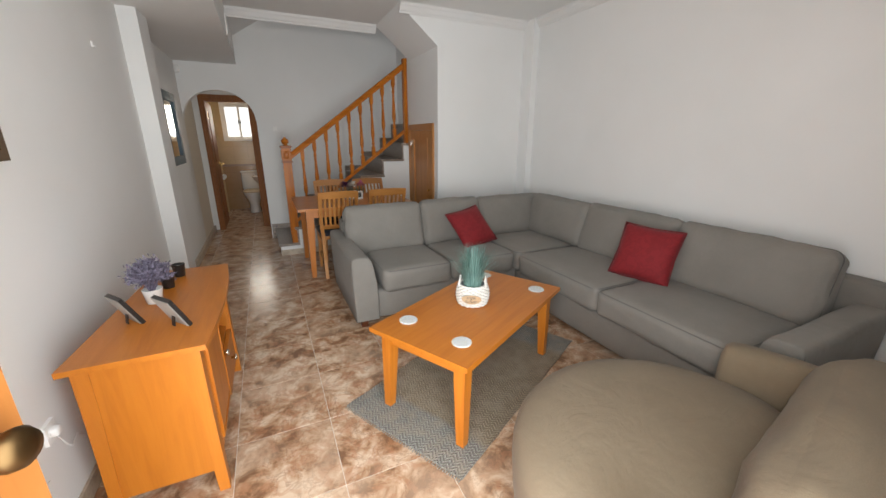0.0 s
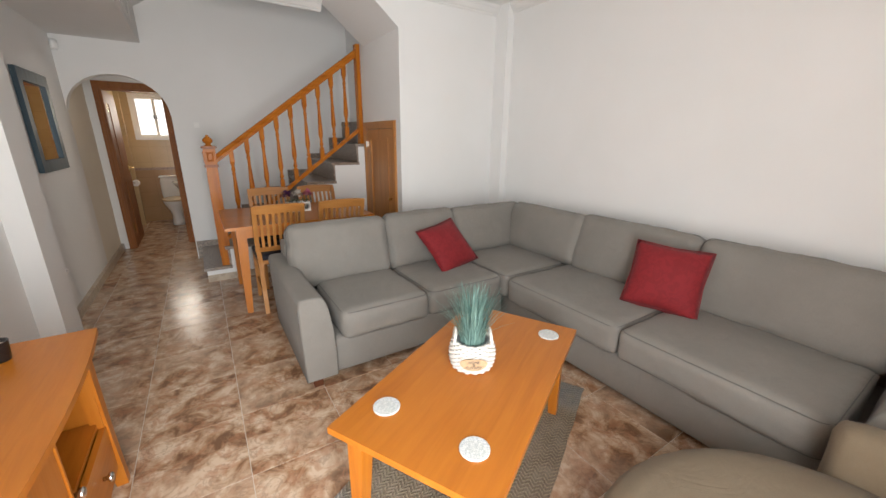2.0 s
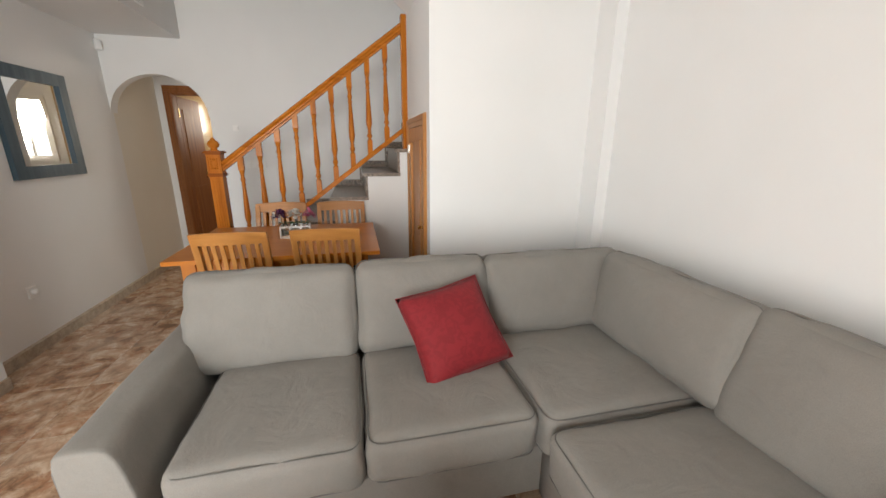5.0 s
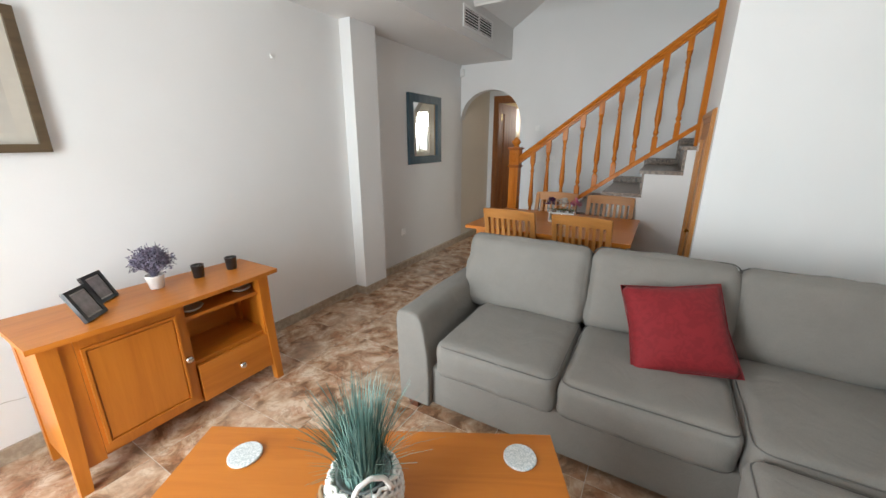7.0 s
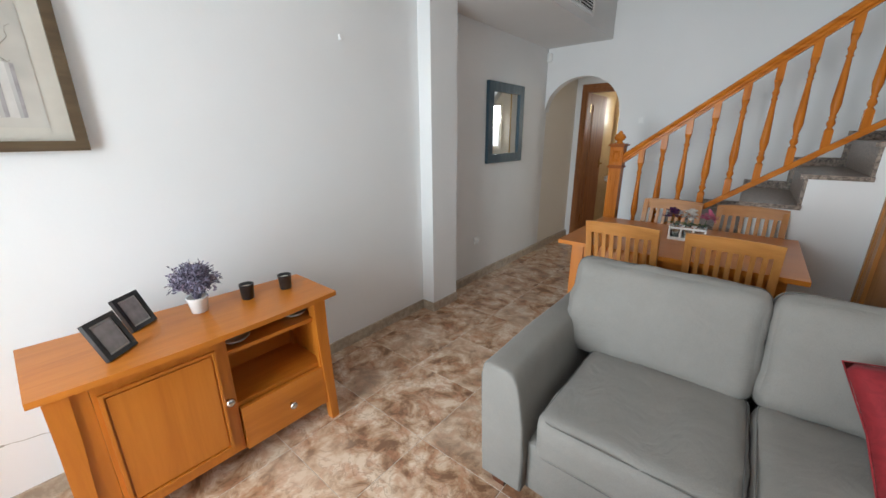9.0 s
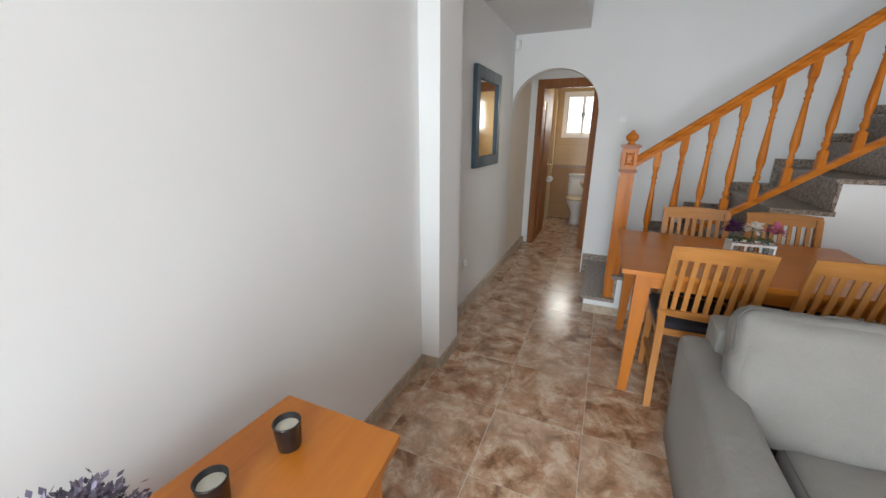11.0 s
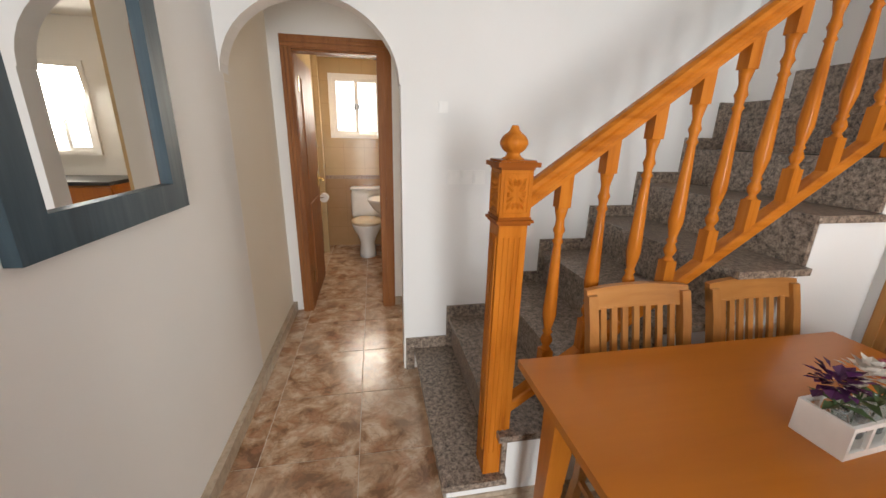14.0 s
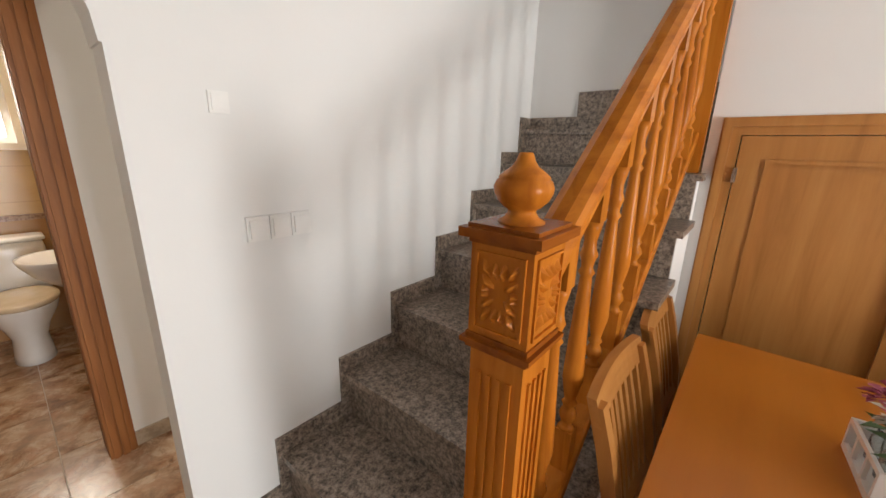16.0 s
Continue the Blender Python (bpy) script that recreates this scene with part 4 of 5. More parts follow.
for sx in (-1, 1):
    for sy in (-1, 1):
        bm = bmesh.new()
        tapered_leg(bm, sx * 0.515, sy * 0.262, 0.013, 0.470, 0.062, 0.042, sx, sy)
        part("leg", bm, HONEY_Z, ct, bevel=0.004)

for x, y in ((1.423, 2.69), (1.577, 2.369), (2.318, 2.74), (2.145, 3.10)):
    c = thing("coaster", (x, y, 0.495), "round speckled white coaster on the coffee table", "coaster", "coasters on the coffee table")
    bm = bmesh.new()
    lathe(bm, [(0.045, 0.0), (0.049, 0.002), (0.049, 0.006), (0.046, 0.008), (0.001, 0.008)], n=28)
    part("disc", bm, COASTER, c, smooth=False)

# basket with grass
bk = thing("plant_basket", (1.85, 2.75, 0.495), "white wicker basket holding teal artificial grass", "plant", turn=-33)
bm = bmesh.new()
for k in range(13):
    z = 0.008 + 0.0094 * k
    r0 = 0.072 + 0.022 * math.sin(math.pi * (k * 0.667 + 2.2) / 11.5)
    path = []
    for i in range(97):
        a = 2 * math.pi * i / 96
        r = r0 + 0.0040 * math.sin(a * 16 + math.pi * (k % 2))
        path.append((r * math.cos(a), r * math.sin(a), z))
    tube(bm, path, 0.0053, 6)
part("weave", bm, WICKER, bk, smooth=True)
bm = bmesh.new()
for i in range(24):
    a = 2 * math.pi * i / 24
    tube(bm, [(0.078 * math.cos(a), 0.078 * math.sin(a), 0.004), (0.093 * math.cos(a), 0.093 * math.sin(a), 0.05), (0.074 * math.cos(a), 0.074 * math.sin(a), 0.125)], 0.003, 5)
part("stake", bm, WICKER, bk)
for s in (90, 270):
    bm = bmesh.new()
    path = []
    for i in range(15):
        t = math.pi * i / 14
        path.append((0.046 * math.cos(t), -0.078 + 0.006 * math.sin(t), 0.118 + 0.045 * math.sin(t) + 0.002 * math.sin(9 * t)))
    tube(bm, path, 0.0065, 7)
    bmesh.ops.transform(bm, matrix=pose(0, 0, 0, 0, 0, s), verts=bm.verts)
    part("handle", bm, WICKER, bk, smooth=True)
bm = bmesh.new()
lathe(bm, [(0.058, 0.012), (0.066, 0.115), (0.070, 0.12), (0.062, 0.12), (0.060, 0.112), (0.001, 0.108)], n=24)
part("pot", bm, ZINC, bk, smooth=True)
bm = bmesh.new()
front, back = [], []
for i in range(24):
    a = 2 * math.pi * i / 24
    u, v = 0.050 * math.cos(a), 0.026 * math.sin(a)
    ang = -math.pi / 2 + u / 0.094
    front.append(bm.verts.new((0.1115 * math.cos(ang), 0.1115 * math.sin(ang), 0.062 + v)))
    back.append(bm.verts.new((0.1065 * math.cos(ang), 0.1065 * math.sin(ang), 0.062 + v)))
bm.faces.new(front)
bm.faces.new(back[::-1])
for i in range(24):
    bm.faces.new((front[i], back[i], back[(i + 1) % 24], front[(i + 1) % 24]))
tag = part("label", bm, JUTE, bk, "oval tan label")
for word, z in (("HOME", 0.071), ("&", 0.060), ("FLOWER", 0.047)):
    cu = bpy.data.curves.new("lettering", "FONT")
    cu.body, cu.size, cu.align_x, cu.extrude = word, 0.0165, "CENTER", 0.0005
    cu.materials.append(INK)
    t = new("lettering", cu)
    t.parent = tag
    t.matrix_local = pose(0, -0.1128, z - 0.001, 90, 0, 0)
rnd = random.Random(5)
bm = bmesh.new()
for i in range(560):
    a, r = rnd.random() * 2 * math.pi, 0.052 * math.sqrt(rnd.random())
    out = rnd.uniform(0.0, 0.092) * (0.35 + r / 0.05) if i > 5 else rnd.uniform(0.12, 0.16)
    h = rnd.uniform(0.13, 0.27) * (1.05 - 1.5 * out)
    w = rnd.uniform(0.0016, 0.0030)
    ca, sa = math.cos(a + rnd.uniform(-0.5, 0.5)), math.sin(a + rnd.uniform(-0.5, 0.5))
    prev = None
    for k in range(5):
        t = k / 4
        c = Vector((r * math.cos(a) + out * t * t * ca, r * math.sin(a) + out * t * t * sa, 0.105 + h * t * (1 - 0.12 * t * out * 8)))
        ww = w * (1 - 0.85 * t)
        pair = (bm.verts.new(c + Vector((-sa, ca, 0)) * ww), bm.verts.new(c - Vector((-sa, ca, 0)) * ww))
        if prev:
            bm.faces.new((prev[0], prev[1], pair[1], pair[0]))
        prev = pair
part("grass", bm, GRASS, bk, "teal grass blades")

# ---- sideboard ----
tv = thing("sideboard", (0, 0, 0), "honey pine sideboard with a door, open shelf and drawer", "sideboard")
TZ, Y0, Y1, TF = 0.70, 2.488, 3.43, 0.505
bm = bmesh.new()
nt = 12
top, bot = [], []
for i in range(nt + 1):
    t = i / nt
    y = 2.460 + (3.478 - 2.460) * t
    x = 0.545 + 0.03 * (1 - (2 * t - 1) ** 2)
    top.append((x, y))
outl = [(0.115, 2.460)] + top + [(0.188, 3.478)]
lo = [bm.verts.new((x, y, TZ - 0.022)) for x, y in outl]
hi = [bm.verts.new((x, y, TZ)) for x, y in outl]
bm.faces.new(lo[::-1])
bm.faces.new(hi)
for i in range(len(outl)):
    bm.faces.new((lo[i], lo[(i + 1) % len(outl)], hi[(i + 1) % len(outl)], hi[i]))
part("top", bm, HONEY_Y, tv, bevel=0.006)
for y, sy in ((Y0, -1), (Y1, 1)):
    bm = bmesh.new()
    tapered_leg(bm, TF + 0.012, y, 0.0, TZ - 0.022, 0.058, 0.040, 1, sy, 0.010)
    part("leg", bm, HONEY_Z, tv, bevel=0.003)
    bm = bmesh.new()
    tapered_leg(bm, 0.14 if sy < 0 else 0.205, y, 0.0, TZ - 0.022, 0.05, 0.036, -1, sy, 0.004)
    part("leg", bm, HONEY_Z, tv, bevel=0.003)
    a, b = sorted((y - sy * 0.004, y - sy * 0.026))
    part("stile", boxes((TF - 0.016, TF + 0.004, *((Y0 + 0.003, 2.589) if sy < 0 else (Y1 - 0.056, Y1 - 0.003)), 0.10, TZ - 0.022)), HONEY_Z, tv)
    part("side_panel", boxes((0.175, TF - 0.004, a, b, 0.10, TZ - 0.022)), HONEY_Z, tv)
YD = 2.985
part("back_panel", boxes((0.195, 0.207, Y0 + 0.03, Y1 - 0.03, 0.10, TZ - 0.022)), HONEY_Y, tv)
part("bottom_panel", boxes((0.207, TF - 0.02, Y0 + 0.03, Y1 - 0.03, 0.10, 0.122)), HONEY_Y, tv)
part("divider", boxes((0.207, TF - 0.012, YD - 0.012, YD + 0.008, 0.122, TZ - 0.022)), HONEY_Z, tv)
part("shelf", boxes((0.207, TF - 0.015, YD + 0.008, Y1 - 0.03, 0.565, 0.583)), HONEY_Y, tv)
part("shelf", boxes((0.207, TF - 0.015, YD + 0.008, Y1 - 0.03, 0.318, 0.336)), HONEY_Y, tv)
dr = part("door", boxes((TF - 0.012, TF + 0.006, 2.590, 2.972, 0.126, 0.674), (TF + 0.006, TF + 0.013, 2.621, 2.926, 0.184, 0.604)), HONEY_Z, tv, bevel=0.003)
part("door_moulding", boxes((TF + 0.006, TF + 0.0165, 2.604, 2.614, 0.165, 0.622), (TF + 0.006, TF + 0.0165, 2.933, 2.943, 0.165, 0.622), (TF + 0.006, TF + 0.0165, 2.614, 2.933, 0.612, 0.622), (TF + 0.006, TF + 0.0165, 2.614, 2.933, 0.165, 0.175)), HONEY_Z, dr, "narrow panel moulding", bevel=0.004)
dw = part("drawer", boxes((TF - 0.012, TF + 0.008, YD + 0.012, Y1 - 0.045, 0.108, 0.316)), HONEY_Y, tv, bevel=0.003)
for parent, y, z in ((dr, 2.957, 0.385), (dw, 3.205, 0.213)):
    bm = bmesh.new()
    lathe(bm, [(0.008, 0), (0.007, 0.012), (0.016, 0.017), (0.0175, 0.024), (0.014, 0.030), (0.004, 0.032)], n=16)
    bmesh.ops.transform(bm, matrix=pose(TF + 0.008, y, z, 0, 90, 0), verts=bm.verts)
    part("knob", bm, CHROME, parent, "round nickel knob", smooth=True)


def photo_frame(x, y, turn, w, h, label):
    f = thing("photo_frame", (x, y, TZ + 0.002), label, "photo frame", "photo frames on the sideboard", turn)
    lean = pose(0, 0, 0, -25, 0, 0)
    b = 0.016
    def put(name, bm, mat, lab=""):
        bmesh.ops.transform(bm, matrix=lean, verts=bm.verts)
        part(name, bm, mat, f, lab)
    put("frame", boxes((-w / 2, w / 2, -0.008, 0.008, 0, b), (-w / 2, w / 2, -0.008, 0.008, h - b, h), (-w / 2, -w / 2 + b, -0.008, 0.008, b, h - b), (w / 2 - b, w / 2, -0.008, 0.008, b, h - b)), BLACK)
    put("picture", boxes((-w / 2 + b, w / 2 - b, -0.002, 0.004, b, h - b)), PALE, "pale grey photograph")
    put("print", boxes((-w / 2 + b + 0.005, w / 2 - b - 0.005, -0.004, -0.002, b + 0.006, h - b - 0.006)), PHOTO, "faded picture under glossy glass")
    put("backing", boxes((-w / 2 + 0.003, w / 2 - 0.003, 0.0085, 0.0105, 0.003, h - 0.003)), PALE, "pale grey backing board")
    bm = boxes((-0.010, 0.010, -0.0015, 0.0015, 0, 0.045))
    bmesh.ops.transform(bm, matrix=pose(0, 0.036, 0.0, 8, 0, 0), verts=bm.verts)
    part("stand", bm, BLACK, f)


photo_frame(0.438, 2.700, 129, 0.115, 0.143, "black photo frame with a pale picture")
photo_frame(0.262, 2.800, 127, 0.110, 0.14, "black photo frame with a grey picture")
for x, y in ((0.305, 3.175), (0.325, 3.345)):
    c = thing("candle_holder", (x, y, TZ), "small black glass candle holder", "candle holder", "candle holders")
    bm = bmesh.new()
    lathe(bm, [(0.024, 0), (0.026, 0.003), (0.031, 0.066), (0.032, 0.07), (0.0285, 0.07), (0.027, 0.052), (0.001, 0.052)], n=22)
    part("cup", bm, BLACK, c, smooth=True)
    bm = bmesh.new()
    lathe(bm, [(0.0265, 0.0525), (0.0265, 0.056), (0.001, 0.057)], n=18)
    part("candle", bm, WAX, c, "cream wax candle")
for x, y, z, lab in ((0.43, 3.05, 0.583, "small pale shell dish on the sideboard shelf"), (0.40, 3.33, 0.583, "small grey dish on the sideboard shelf")):
    d = thing("dish", (x, y, z), lab, "dish")
    bm = bmesh.new()
    lathe(bm, [(0.02, 0), (0.045, 0.012), (0.058, 0.024), (0.056, 0.026), (0.04, 0.016), (0.001, 0.010)], n=20)
    part("bowl", bm, PALE, d, smooth=True)
pl = thing("potted_plant", (0.285, 2.985, TZ), "lilac artificial plant in a white pot", "plant")
bm = bmesh.new()
lathe(bm, [(0.026, 0), (0.03, 0.003), (0.040, 0.066), (0.041, 0.07), (0.036, 0.07), (0.034, 0.060), (0.001, 0.058)], n=22)
part("pot", bm, WHITEGLOSS, pl, smooth=True)
bm = bmesh.new()
for i in range(84):
    a, e = i * 2.39996, math.asin(-0.3 + 1.3 * (i + 0.5) / 84)
    tip = Vector((math.cos(a) * math.cos(e), math.sin(a) * math.cos(e), math.sin(e))) * rnd.uniform(0.050, 0.074) + Vector((0, 0, 0.132))
    base = Vector((rnd.uniform(-0.01, 0.01), rnd.uniform(-0.01, 0.01), 0.06))
    tube(bm, [base, (base + tip) / 2 + Vector((0, 0, 0.01)), tip], 0.0012, 4)
    d = (tip - Vector((0, 0, 0.12))).normalized()
    for k in range(34):
        c = tip - d * rnd.uniform(-0.012, 0.04) + Vector((rnd.gauss(0, 0.008), rnd.gauss(0, 0.008), rnd.gauss(0, 0.008)))
        q = Vector((rnd.gauss(0, 1), rnd.gauss(0, 1), rnd.gauss(0, 1))).normalized()
        u = q.cross(d).normalized() if q.cross(d).length > 0.01 else q
        L, w = rnd.uniform(0.011, 0.019), rnd.uniform(0.0030, 0.0050)
        o = (d + q * 0.8).normalized()
        v = [bm.verts.new(c), bm.verts.new(c + o * L * 0.5 + u * w), bm.verts.new(c + o * L), bm.verts.new(c + o * L * 0.5 - u * w)]
        bm.faces.new(v)
part("foliage", bm, LILAC, pl, "dense lilac leaf clusters")

# ---- wall things ----
mir = thing("wall_mirror", (WX, 0, 0), "rectangular mirror in a distressed blue wooden frame", "mirror")
MY0, MY1, MZ0, MZ1, W = 5.617, 6.285, 1.150, 1.890, 0.085


def frame_bars(y0, y1, z0, z1, w, x0, x1):
    bms = []
    for quad in (((y0, z0), (y1, z0), (y1 - w, z0 + w), (y0 + w, z0 + w)), ((y1, z0), (y1, z1), (y1 - w, z1 - w), (y1 - w, z0 + w)),
                 ((y1, z1), (y0, z1), (y0 + w, z1 - w), (y1 - w, z1 - w)), ((y0, z1), (y0, z0), (y0 + w, z0 + w), (y0 + w, z1 - w))):
        bm = bmesh.new()
        extrude_profile(bm, list(quad), x0, x1, "x")
        bms.append(bm)
    return bms


for bm in frame_bars(MY0, MY1, MZ0, MZ1, W, 0.002, 0.034):
    part("frame_bar", bm, BLUE, mir, bevel=0.006)
part("mirror_glass", boxes((0.006, 0.016, MY0 + W - 0.005, MY1 - W + 0.005, MZ0 + W - 0.005, MZ1 - W + 0.005)), MIRROR, mir)

TWIG = speckle("faded_brown_ink", (0.16, 0.125, 0.095), (0.24, 0.19, 0.15), 60, 0.7)
pic = thing("framed_picture", (0, 0, 0), "framed still-life print of pale vases in a bronze frame", "picture")
PY0, PY1, PZ0, PZ1 = 2.04, 2.815, 1.36, 1.932
for bm in frame_bars(PY0, PY1, PZ0, PZ1, 0.035, 0.002, 0.03):
    part("frame_bar", bm, BRONZE, pic, bevel=0.005)
part("mount", boxes((0.004, 0.010, PY0 + 0.03, PY1 - 0.03, PZ0 + 0.03, PZ1 - 0.03)), PAPER, pic)
part("print", boxes((0.010, 0.0115, PY0 + 0.10, PY1 - 0.09, PZ0 + 0.08, PZ1 - 0.08)), PRINT, pic, "soft grey still-life print")
for y, w, z1, d in ((2.658, 0.046, 1.648, 0.0), (2.612, 0.054, 1.612, 0.0008)):
    for k0, k1, mat in ((-1.0, 0.1, VASE), (0.1, 0.55, PALE), (0.55, 1.0, VASESHADE)):
        bm = bmesh.new()
        h = w / 2
        extrude_profile(bm, [(y + h * k0 * 0.92, 1.470 + 0.004 * abs(k0)), (y + h * k1 * 0.92, 1.470 + 0.004 * abs(k1)), (y + h * k1, z1 - 0.004 * abs(k1)), (y + h * k0, z1 - 0.004 * abs(k0))], 0.0116, 0.0122 + d, "x")
        part("painted_vase", bm, mat, pic)
for y0, z0, dy, dz in ((2.60, 1.60, -0.075, 0.13), (2.605, 1.60, -0.045, 0.115), (2.61, 1.60, -0.02, 0.07), (2.615, 1.60, 0.085, 0.165), (2.612, 1.60, 0.03, 0.09), (2.64, 1.66, 0.03, -0.01)):
    path = [(0.0131, y0 + dy * k / 14 + 0.007 * math.sin(k * 1.25 + dy * 90), z0 + dz * k / 14 + 0.004 * math.sin(k * 1.9 + dz * 50)) for k in range(15)]
    bm = bmesh.new()
    tube(bm, path, [0.0013 - 0.00006 * k for k in range(15)], 4)
    part("painted_twig", bm, TWIG, pic)
bm = bmesh.new()
extrude_profile(bm, [(2.455, 1.500), (2.50, 1.482), (2.56, 1.474), (2.588, 1.474), (2.588, 1.496), (2.53, 1.500), (2.515, 1.506), (2.50, 1.500)], 0.0116, 0.0122, "x")
part("painted_dish", bm, TWIG, pic)

hook = thing("picture_hook", (0.0, 4.016, 1.953), "small white plastic wall hook", "hook")
part("hook_body", boxes((0, 0.008, -0.008, 0.008, -0.015, 0.015), (0.008, 0.018, -0.004, 0.004, -0.013, -0.006)), WHITEPLAST, hook, bevel=0.002)


CRACK = speckle("grey_plaster_crack", (0.34, 0.31, 0.28), (0.46, 0.42, 0.38), 60, 0.9)
crack = thing("wall_crack", (0.0, 2.345, 0.301), "thin grey crack in the white plaster wall", "crack")
bm = bmesh.new()
tube(bm, [(0.0008, 0.152 * k / 6, -0.028 * k / 6 + 0.002 * math.sin(k * 2.1)) for k in range(7)], 0.0012, 5)
part("hairline", bm, CRACK, crack)
part("chip", soft((0.004, 0.012, 0.009), 0.002, n=4, m=pose(0.001, 0, 0)), CRACK, crack, "small chipped spot")


def wall_plate(name, place, turn, label, category, inner):
    p = thing(name, place, label, category, turn=turn)
    part("plate", boxes((-0.034, 0.034, -0.012, 0, -0.038, 0.038)), WHITEPLAST, p, bevel=0.003)
    if inner == "socket":
        bm = bmesh.new()
        lathe(bm, [(0.021, 0.0), (0.021, 0.003), (0.017, 0.003), (0.016, -0.002), (0.001, -0.002)], n=18)
        bmesh.ops.transform(bm, matrix=pose(0, -0.012, 0, 90, 0, 0), verts=bm.verts)
        part("socket_well", bm, WHITEPLAST, p)
        part("plug", soft((0.035, 0.03, 0.035), 0.01, n=4, m=pose(0, -0.022, 0)), WHITEPLAST, p, smooth=True)
    else:
        part("rocker", boxes((-0.026, 0.026, -0.019, -0.012, -0.028, 0.028)), WHITEPLAST, p, bevel=0.002)
    return p


wall_plate("wall_socket", (WX, 5.50, 0.41), 90, "white wall socket above the skirting", "socket", "socket")
wall_plate("wall_socket", (0, 2.57, 0.42), 90, "white wall socket with a cable beside the sideboard", "socket", "socket")
for i in range(3):
    wall_plate("light_switch", (1.075 + 0.071 * i, FY, 1.19), 0, "white rocker light switch beside the stairs", "switch", "rocker")
wall_plate("light_switch", (1.008, FY, 1.548), 0, "small white switch alone above the others", "switch", "rocker").scale = (0.75, 0.75, 0.75)
cable = thing("cable", (0, 2.57, 0.40), "thin white cable trailing behind the sideboard", "cable")
bm = bmesh.new()
tube(bm, [(0.022, 0.0, 0.0), (0.03, 0.02, -0.06), (0.025, 0.06, -0.10), (0.02, 0.12, -0.09), (0.015, 0.18, -0.14)], 0.003, 6)
part("cord", bm, WHITEPLAST, cable, smooth=True)
sensor = thing("alarm_sensor", (WX + 0.03, FY - 0.03, 2.235), "small white alarm sensor in the corner", "sensor", turn=45)
part("casing", soft((0.055, 0.045, 0.09), 0.014, (0, 0.1, 0), 6), WHITEPLAST, sensor, smooth=True)

vent = thing("air_vent", (0.64, 5.905, 2.50), "white slatted air vent in the soffit", "vent")
part("frame", boxes((0, 0.012, -0.33, 0.33, -0.10, -0.078), (0, 0.012, -0.33, 0.33, 0.062, 0.084), (0, 0.012, -0.33, -0.305, -0.078, 0.062), (0, 0.012, 0.305, 0.33, -0.078, 0.062), (0, 0.012, -0.012, 0.012, -0.078, 0.062)), WHITEPLAST, vent, bevel=0.003)
# near-black sheet on the solid soffit, painted as the shade inside a duct
part("backing", boxes((0.0005, 0.002, -0.305, 0.305, -0.078, 0.062)), DUCTSHADE, vent, "dark sheet painted as shade behind the slats")
for s in (-0.305, 0.012):
    for k in range(6):
        z = -0.066 + 0.0235 * k
        bm = boxes((0.002, 0.010, s, s + 0.293, z - 0.004, z + 0.002))
        part("slat", bm, WHITEPLAST, vent)

# ---- dining corner ----
dt = thing("dining_table", (1.672, 5.312, 0), "orange-brown wooden dining table with tapered legs", "dining table")
bm = boxes((-0.608, 0.608, -0.458, 0.458, 0.725, 0.75))
part("tabletop", bm, DINE_X, dt, bevel=0.008)
for b in ((-0.46, 0.46, -0.385, -0.365, 0.64, 0.725), (-0.46, 0.46, 0.365, 0.385, 0.64, 0.725)):
    part("apron", boxes(b), HONEY_X, dt)
for b in ((-0.52, -0.50, -0.33, 0.33, 0.64, 0.725), (0.50, 0.52, -0.33, 0.33, 0.64, 0.725)):
    part("apron", boxes(b), HONEY_Y, dt)
for sx in (-1, 1):
    for sy in (-1, 1):
        bm = bmesh.new()
        tapered_leg(bm, sx * 0.535, sy * 0.40, 0.0, 0.725, 0.075, 0.045, sx, sy)
        part("leg", bm, HONEY_Z, dt, bevel=0.004)


